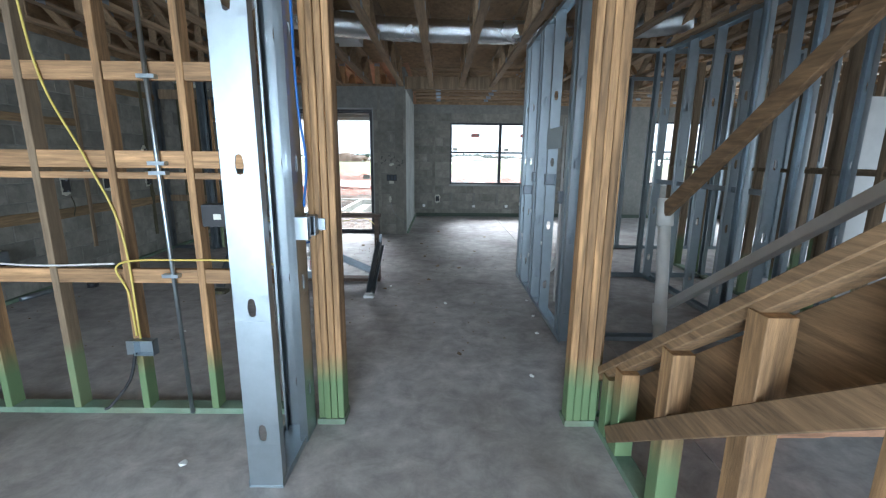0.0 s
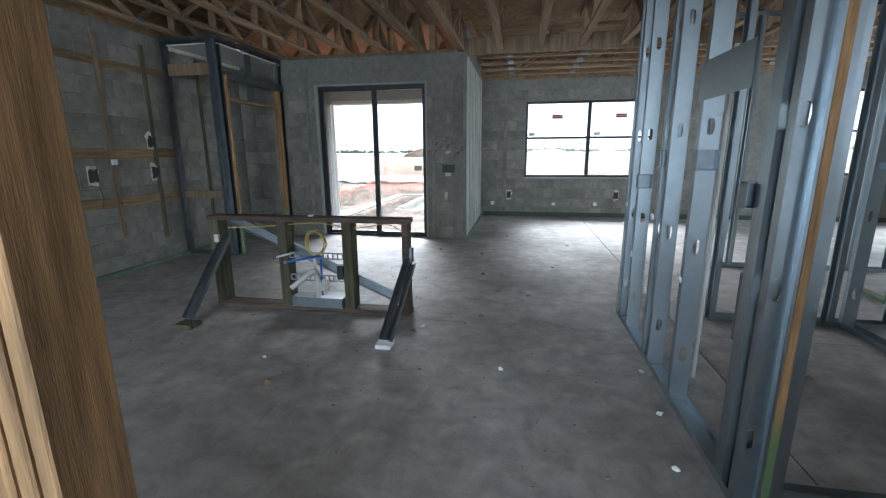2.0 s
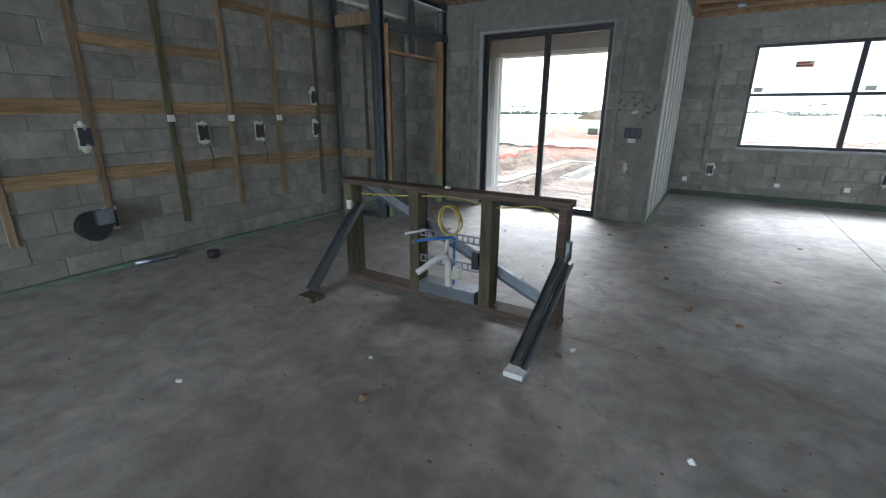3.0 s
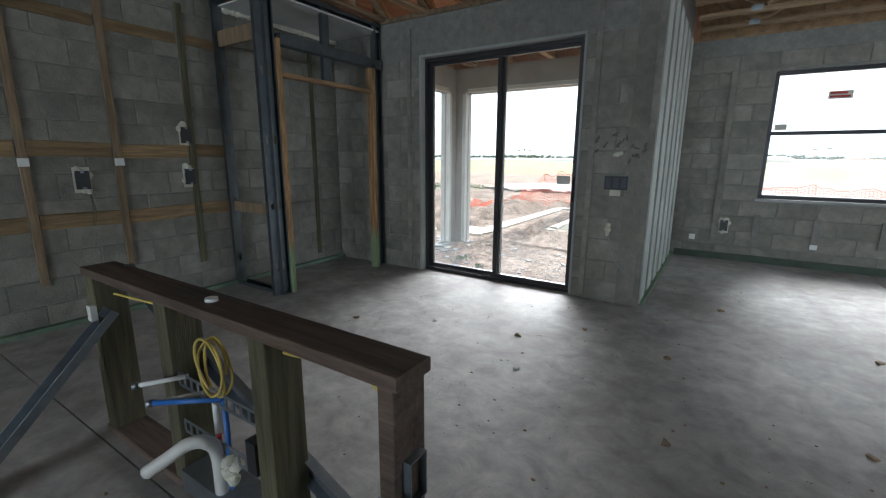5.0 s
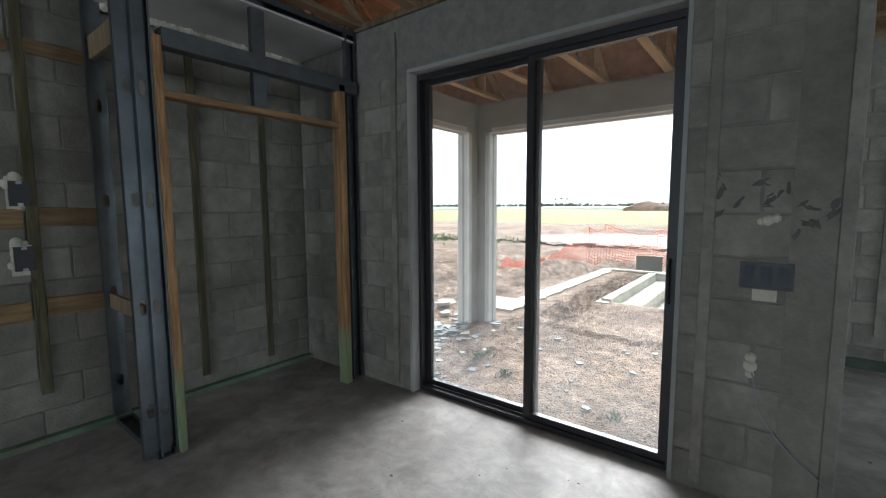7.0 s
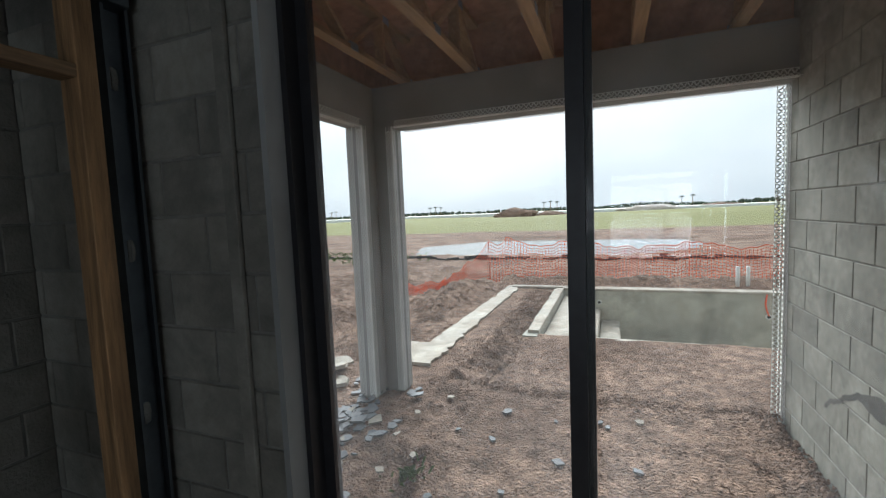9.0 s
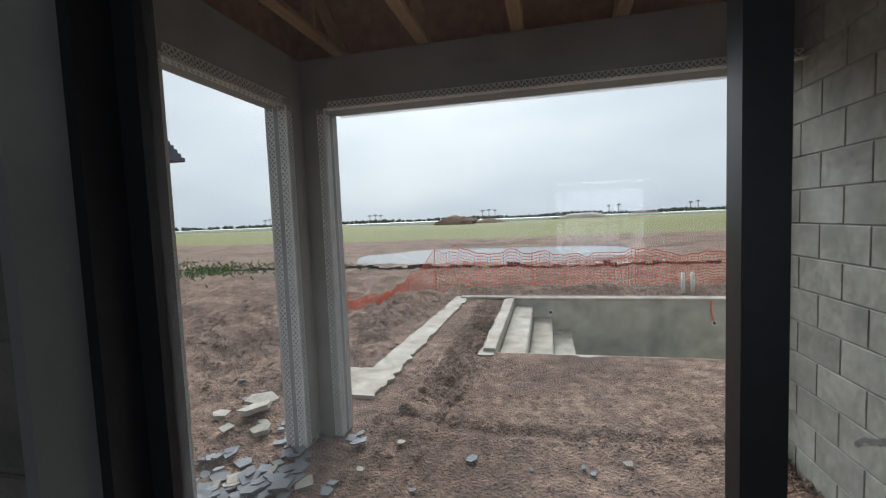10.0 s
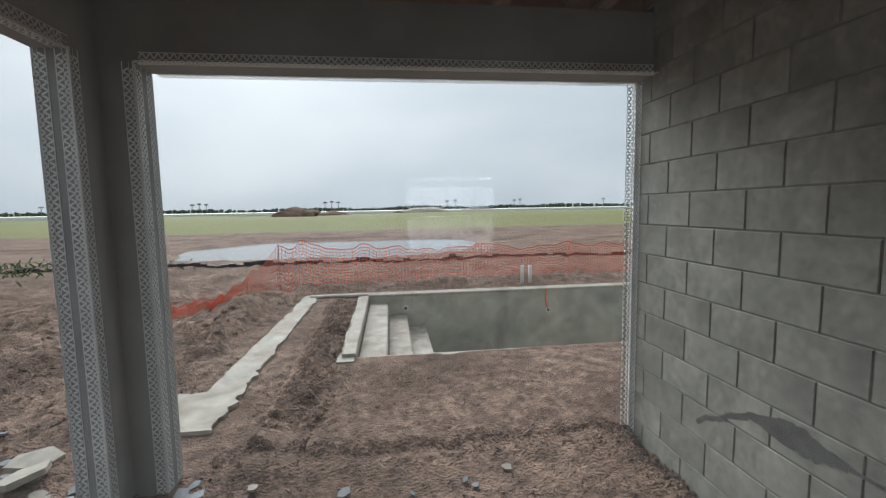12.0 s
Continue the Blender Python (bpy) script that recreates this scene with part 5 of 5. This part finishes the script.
# pool shell
pool = thing("swimming_pool", "unfinished concrete pool with steps and no water", "swimming pool")
px0, px1, py0, py1 = POOL
zt, zb = YARD + 0.02, YARD - 1.5
bm = bmesh.new()
box(bm, px0, px1 + 0.3, py1, py1 + 0.2, zb, zt - 0.006)
box(bm, px0, px1 + 0.3, py0 - 0.2, py0, zb, zt - 0.05)
box(bm, px0 - 0.2, px0, py0 - 0.2, py1 + 0.2, zb, zt - 0.006)
box(bm, px0 - 0.2, px1 + 0.3, py0 - 0.2, py1 + 0.2, zb - 0.2, zb)
part("shell", bm, pool_shell, pool)
part("coping", P((px0 - 0.02, py1 + 0.10, zt + 0.015), (px1 + 0.3, py1 + 0.10, zt + 0.015), 0.22, 0.05, side=(0, 1, 0), ch=0.01), pale_concrete, pool)
part("coping", P((px0 - 0.07, py0 - 0.05, zt + 0.012), (px0 - 0.07, py1 - 0.02, zt + 0.012), 0.16, 0.05, ch=0.01), pale_concrete, pool)
part("coping", P((px0 + 0.02, py0 - 0.05, zt - 0.05), (px1 + 0.3, py0 - 0.05, zt - 0.05), 0.10, 0.05, side=(0, 1, 0), ch=0.01), pale_concrete, pool)
for i in range(3):
    a = px0 + 0.02 + 0.37 * i
    part("step", P((a + 0.18, py0 + 0.01, zt - 0.23 - 0.25 * i), (a + 0.18, py1 - 0.01, zt - 0.23 - 0.25 * i), 0.37, 0.20, ch=0.02), pale_concrete, pool)
    part("step_riser", B(a, a + 0.355, py0 + 0.01, py1 - 0.01, zb, zt - 0.331 - 0.25 * i), pool_shell, pool)
for x, z in ((-2.72, -0.25), (0.25, -0.42)):
    part("fitting", T([(x, py1 + 0.01, zt + z), (x, py1 - 0.03, zt + z)], 0.05, sides=14), white_plastic, pool)
    part("hole", T([(x, py1 - 0.03, zt + z), (x, py1 - 0.034, zt + z)], 0.03, sides=14), black_plastic, pool)
part("tube", T(curve_points([(0.22, py1 - 0.012, zt), (0.2, py1 - 0.02, zt - 0.2), (0.25, py1 - 0.03, zt - 0.4)]), 0.014, sides=8), orange_net, pool, "orange pipe down the pool wall")
for x in (-0.09, 0.09):
    solid("pool_pipe", T([(x, 17.75, YARD - 0.1), (x, 17.75, YARD + 0.46)], 0.035, sides=12), white_plastic, "white plastic pipe upright in mud behind the pool", "pipe", "pool pipes")

# footing strip: a narrow poured path with ragged edges
bm = bmesh.new()
n = 160
left_row, right_row = [], []
for i in range(n + 1):
    f = i / n
    y = 12.0 + f * (17.38 - 12.0)
    xl, xr = -4.80 + 0.08 * f, -4.46 + 0.02 * f
    if y < 12.75:
        xl, xr = -5.65, -4.44
    r = 0.03 * noise.noise(Vector((y * 3, 0, 0))) + 0.03 * noise.noise(Vector((y * 9, 0, 0))) + 0.02 * noise.noise(Vector((y * 23, 4, 0)))
    left_row.append((xl + r * 0.6, y))
    right_row.append((xr + r * 1.6, y))
zz = YARD + 0.035
rows = []
for (xl, y), (xr, _) in zip(left_row, right_row):
    rows.append([bm.verts.new(c) for c in ((xl, y, zz - 0.25), (xl, y, zz), (xr, y, zz), (xr, y, zz - 0.25))])
for a, b in zip(rows, rows[1:]):
    for k in range(3):
        bm.faces.new((a[k], a[k + 1], b[k + 1], b[k]))
bm.faces.new(rows[0])
bm.faces.new(rows[-1][::-1])
solid("pavement", bm, pale_concrete, "narrow pale concrete footing strip with ragged edges", "footing", kind="structure")
solid("footing", P((-4.6, 17.28, YARD + 0.03), (3.6, 17.28, YARD + 0.03), 0.16, 0.06, side=(0, 1, 0), ch=0.015), pale_concrete, "pale concrete strip behind the pool", "footing")


def net(points, heights, sag, name, label, cell=0.075):
    """Orange safety netting hung along a line on the ground: square strands and a heavier top edge."""
    t = thing(name, label, "safety fence")
    pts = [Vector(p) for p in points]
    lengths = [(b - a).length for a, b in zip(pts, pts[1:])]
    total = sum(lengths)

    def at(s):
        s = max(0.0, min(total - 1e-4, s))
        for (a, b), l in zip(zip(pts, pts[1:]), lengths):
            if s <= l:
                return a.lerp(b, s / l)
            s -= l
        return pts[-1]

    def place(s, v):
        f = s / total
        k = f * (len(heights) - 1)
        i = min(int(k), len(heights) - 2)
        h = heights[i] + (heights[i + 1] - heights[i]) * (k - i)
        h *= 1 - sag * math.sin(math.pi * (k - i)) ** 2
        p = at(s)
        lean = 0.10 * noise.noise(Vector((s * 0.8, v * 1.5, 2)))
        base = ground_z(p.x, p.y)
        return Vector((p.x, p.y + lean - 0.12 * (1 - v), base - 0.02 + h * v + 0.02 * noise.noise(Vector((s * 3, v * 3, 1)))))

    bm = bmesh.new()
    cols, rows_n = int(total / cell), 12

    def strand(a, b, t2, way):
        o = way * t2 / 2
        bm.faces.new([bm.verts.new(q) for q in (a + o, b + o, b - o, a - o)])

    up = Vector((0, 0, 1))
    for j in range(rows_n + 1):
        v = j / rows_n
        for i in range(cols):
            strand(place(total * i / cols, v), place(total * (i + 1) / cols, v), 0.02 if j in (0, rows_n) else 0.012, up)
    for i in range(cols + 1):
        side = (at(total * min(1, (i + 1) / cols)) - at(total * (i - 1) / cols)).normalized()
        for j in range(rows_n):
            strand(place(total * i / cols, j / rows_n), place(total * i / cols, (j + 1) / rows_n), 0.010, side)
    part("netting", bm, orange_net, t)
    for i in range(len(heights)):
        s = total * i / (len(heights) - 1)
        p = place(s, 1.0)
        part("stake", P((p.x, p.y + 0.03, ground_z(p.x, p.y) - 0.1), (p.x, p.y + 0.03, p.z + 0.05), 0.012, 0.012), orange_net, t)
    return t


net([(-5.4, 18.1, 0), (-2.1, 18.45, 0), (1.5, 18.85, 0), (6.0, 19.5, 0)], [1.0, 0.82, 0.86, 0.80, 0.88, 0.85], 0.12, "safety_fence", "sagging orange plastic safety netting behind the pool")
net([(-5.4, 18.1, 0), (-5.8, 17.3, 0), (-6.2, 16.5, 0)], [1.0, 0.35, 0.12], 0.1, "safety_fence", "collapsed end of the orange safety netting")
net([(-6.7, 15.7, 0), (-6.3, 16.2, 0), (-6.05, 16.7, 0)], [0.22, 0.3, 0.2], 0.1, "safety_fence", "orange netting lying on the mud", 0.06)
bm = bmesh.new()
for i in range(120):
    x = -16 + i * 0.22
    y = 22.9 + 0.4 * noise.noise(Vector((x * 0.3, 0, 0)))
    z = ground_z(x, y)
    h = 0.08 + 0.12 * noise.noise(Vector((x * 0.9, 7, 0)))
    prism(bm, (x, y, z + h / 2 - 0.05), (x + 0.23, y + 0.02, z + h / 2 - 0.05), 0.03, max(0.1, h + 0.1), side=(0, 1, 0))
solid("silt_fence", bm, black_plastic, "low black silt fence along the pond", "silt fence")

# slate chips, weeds, clods
rng = random.Random(5)
for i in range(190):
    if i < 96 or i > 129:
        x, y = rng.gauss(-4.75, 0.28), rng.gauss(10.35, 0.42)
    else:
        x, y = rng.uniform(-4.3, -2.2), rng.uniform(9.2, 11.3)
    if 120 < i < 130:
        x, y = rng.uniform(-6.2, -5.0), rng.uniform(11.0, 12.2)
    s = rng.uniform(0.035, 0.10) * (1.6 if i % 11 == 0 else 1)
    if 96 <= i < 130:
        s *= 0.6
    bm = bmesh.new()
    k = rng.randint(4, 6)
    base = [(s * rng.uniform(0.6, 1.1) * math.cos(j * math.tau / k), s * rng.uniform(0.5, 0.9) * math.sin(j * math.tau / k)) for j in range(k)]
    lo = [bm.verts.new((u, v, 0)) for u, v in base]
    hi = [bm.verts.new((u, v, 0.012)) for u, v in base]
    bm.faces.new(lo[::-1])
    bm.faces.new(hi)
    for j in range(k):
        bm.faces.new((lo[j], lo[(j + 1) % k], hi[(j + 1) % k], hi[j]))
    ob = solid("slate_chip", bm, slate if i % 9 else pale_concrete, "broken grey slab piece lying on mud", "stone piece", "slate pieces")
    ob.matrix_world = pose(x, y, ground_z(x, y) + 0.012 + 0.03 * (i < 96) * rng.random(), rng.uniform(-12, 12), rng.uniform(-12, 12), rng.uniform(0, 360))
for i, (x, y, s, turn) in enumerate(((-5.42, 11.62, 0.19, 20), (-5.30, 11.36, 0.17, 75), (-5.62, 11.30, 0.13, 130), (-5.1, 11.15, 0.11, 200))):
    bm = bmesh.new()
    rim = [(s * rng.uniform(0.75, 1.1) * math.cos(k * math.tau / 5), s * rng.uniform(0.5, 0.75) * math.sin(k * math.tau / 5)) for k in range(5)]
    lo, hi = [[bm.verts.new((u, v, z)) for u, v in rim] for z in (0, 0.04)]
    bm.faces.new(lo[::-1])
    bm.faces.new(hi)
    for k in range(5):
        bm.faces.new((lo[k], lo[(k + 1) % 5], hi[(k + 1) % 5], hi[k]))
    ob = solid("slab_piece", bm, pale_concrete, "large broken concrete slab piece tilted on mud", "stone piece", "slab pieces")
    ob.matrix_world = pose(x, y, ground_z(x, y) + 0.01, 8 * (-1) ** i, 5, turn)
bm = bmesh.new()
for i in range(52000):
    zone = rng.random()
    if zone < 0.35:
        x, y = rng.uniform(-4.4, -1.2), rng.uniform(8.9, 13.4)
    elif zone < 0.6:
        x, y = rng.gauss(-3.85, 0.14), rng.uniform(12.0, 17.0)
    elif zone < 0.8:
        x, y = rng.uniform(-9, -4.75), rng.uniform(9.5, 17.5)
    elif zone < 0.9:
        x, y = rng.uniform(LAN_WALL - 0.35, LAN_WALL - 0.02), rng.uniform(9.0, 11.5)
    else:
        x, y = rng.uniform(-4.3, -1.2), rng.gauss(11.66, 0.06)
    if POOL[0] - 0.2 < x and POOL[2] - 0.2 < y < POOL[3] + 0.3:
        continue
    s = min(0.03, rng.expovariate(1 / 0.0055) + 0.002)
    if 0.35 <= zone < 0.8:
        s = min(0.075, s * 2.2)
    z = ground_z(x, y)
    top = bm.verts.new((x + rng.uniform(-s, s) * 0.4, y + rng.uniform(-s, s) * 0.4, z + s * rng.uniform(0.3, 0.55)))
    a0 = rng.uniform(0, 6)
    ringv = [bm.verts.new((x + s * rng.uniform(0.7, 1.2) * math.cos(a0 + k * math.tau / 5), y + s * rng.uniform(0.7, 1.2) * math.sin(a0 + k * math.tau / 5), z - 0.006)) for k in range(5)]
    for k in range(5):
        bm.faces.new((ringv[k], ringv[(k + 1) % 5], top))
solid("mud_clods", bm, mud, "loose brown clods and pebbles over the mud", "clods", kind="stuff")


def weed(x, y, n, spread, h, name="weed", label="small green weed tuft growing in mud"):
    bm = bmesh.new()
    for i in range(n):
        a, d = rng.uniform(0, math.tau), abs(rng.gauss(0, spread))
        bx, by = x + d * math.cos(a), y + d * math.sin(a)
        bz = ground_z(bx, by)
        l, w, b = h * rng.uniform(0.4, 1.1), h * 0.09, rng.uniform(0, math.tau)
        dx, dy = math.cos(b), math.sin(b)
        p = [(bx - dy * w, by + dx * w, bz), (bx + dy * w, by - dx * w, bz), (bx + dx * l * 0.5 + dy * w, by + dy * l * 0.5 - dx * w, bz + l * 0.8), (bx + dx * l, by + dy * l, bz + l * 0.85), (bx + dx * l * 0.5 - dy * w, by + dy * l * 0.5 + dx * w, bz + l * 0.8)]
        bm.faces.new([bm.verts.new(q) for q in p])
    return solid(name, bm, leaf, label, "weed", "weeds", kind="stuff" if n > 200 else "")


weed(-3.75, 10.0, 60, 0.08, 0.07)
weed(-3.3, 9.75, 34, 0.05, 0.06)
weed(-2.2, 9.5, 26, 0.05, 0.05)
weed(-1.6, 9.3, 30, 0.06, 0.05)
weed(-15.5, 22.3, 700, 2.0, 0.2, "bank_weeds", "band of green weeds along the muddy bank")
weed(-11.0, 22.6, 260, 1.0, 0.15, "bank_weeds", "green weeds at the pond's near bank")
weed(-22, 23.0, 700, 2.6, 0.2, "bank_weeds", "green weeds at the edge of the mud")

# far tree line, palms, spoil heaps, neighbouring roof
bm = bmesh.new()
for i in range(900):
    x = -1100 + i * 2.45
    h = 5 + 3.5 * noise.noise(Vector((x * 0.013, 0, 0))) + rng.uniform(-1.2, 1.6)
    bmesh.ops.create_icosphere(bm, subdivisions=1, radius=2.2, matrix=Matrix.Translation((x, 640 + rng.uniform(-12, 12), max(1.5, h * 0.45))) @ Matrix.Diagonal((1.2, 1, max(0.7, h / 4.6), 1)))
for v in bm.verts:
    v.co += Vector((rng.uniform(-0.6, 0.6), 0, rng.uniform(-0.7, 0.7)))
solid("far_tree_line", bm, far_leaf, "dark uneven tree line on the horizon", "tree line", kind="stuff")


def palm(x, y, h):
    t = thing("palm_tree", "distant slender palm tree on the horizon", "palm tree", "distant palms")
    part("trunk", T([(x, y, 0), (x + 0.2, y, h)], [0.35, 0.22], sides=7), dark_pine, t)
    bm = bmesh.new()
    for i in range(11):
        a = i * math.tau / 11
        d = Vector((math.cos(a), math.sin(a), 0))
        w = Vector((-d.y, d.x, 0)) * 0.45
        c = Vector((x + 0.2, y, h))
        p = [c, c + d * 1.3 + Vector((0, 0, 0.8)), c + d * 2.5 + Vector((0, 0, -0.9))]
        bm.faces.new([bm.verts.new(q) for q in (p[0], p[1] + w, p[2], p[1] - w)])
    part("crown", bm, far_leaf, t)


for x, h in ((-178, 11), (-172, 12), (-166, 11), (-62, 11.5), (-56, 12.5), (-50, 11.5), (52, 11), (60, 12), (118, 11), (124, 12), (-300, 11), (-294, 12), (210, 11)):
    palm(x, 420, h * 0.72)
for x, y, r, h, m in ((-26, 120, 6, 2.6, mud), (8, 150, 9, 2.4, pale_concrete), (-19, 135, 5, 1.5, mud), (30, 170, 8, 2.0, mud)):
    bm = bmesh.new()
    bmesh.ops.create_icosphere(bm, subdivisions=3, radius=1)
    for v in bm.verts:
        k = 1 + 0.35 * noise.noise(v.co * 2.3 + Vector((x, y, 0)))
        v.co = Vector((x + v.co.x * r * k, y + v.co.y * r * 0.6, -0.4 + max(-0.3, v.co.z) * h * k))
    solid("spoil_heap", bm, m, "distant heap of spoil on the field", "spoil heap", "spoil heaps")
house = thing("neighbour_house", "neighbouring house corner with a dark tiled eave", "house")
part("wall", B(-24, -13.0, 6, 17.2, YARD - 0.1, 3.3), cast, house)
bm = bmesh.new()
for i in range(5):
    box(bm, -24.5, -12.15 - 0.11 * i, 5.4, 17.95, 3.35 + i * 0.12, 3.46 + i * 0.12)
part("roof", bm, roofing, house)

# wet cement smear on the patio wall
smear = thing("cement_smear", "dark wet cement smear on the patio wall", "cement smear")
bm = bmesh.new()
rs = random.Random(9)
for i in range(70):
    f = i / 69
    y = 10.72 - 0.95 * f
    z = 0.30 + 0.22 * math.sin(min(1, f * 1.9) * math.pi / 2) + 0.02 * noise.noise(Vector((f * 9, 0, 0)))
    w = (0.025 + 0.07 * math.exp(-((f - 0.62) / 0.16) ** 2)) * (1.0 if f < 0.85 else 0.6)
    verts = []
    for k in range(7):
        a = k * math.tau / 7
        verts.append(bm.verts.new((LAN_WALL - 0.0015 - 0.00002 * i, y + w * rs.uniform(0.5, 1.1) * math.cos(a), z + w * rs.uniform(0.5, 1.0) * math.sin(a) * 0.8)))
    bm.faces.new(verts)
part("smear", bm, wet_cement, smear)

# ---- blocks, piece by piece ----
lay_blocks("wall_lanai", "x", LAN_WALL, -1, DOOR_BACK, LAN_Y, -0.4055, 3.05, [], block_out, course=0.2035, long=0.405, shift=0.2025, joint=0.007)
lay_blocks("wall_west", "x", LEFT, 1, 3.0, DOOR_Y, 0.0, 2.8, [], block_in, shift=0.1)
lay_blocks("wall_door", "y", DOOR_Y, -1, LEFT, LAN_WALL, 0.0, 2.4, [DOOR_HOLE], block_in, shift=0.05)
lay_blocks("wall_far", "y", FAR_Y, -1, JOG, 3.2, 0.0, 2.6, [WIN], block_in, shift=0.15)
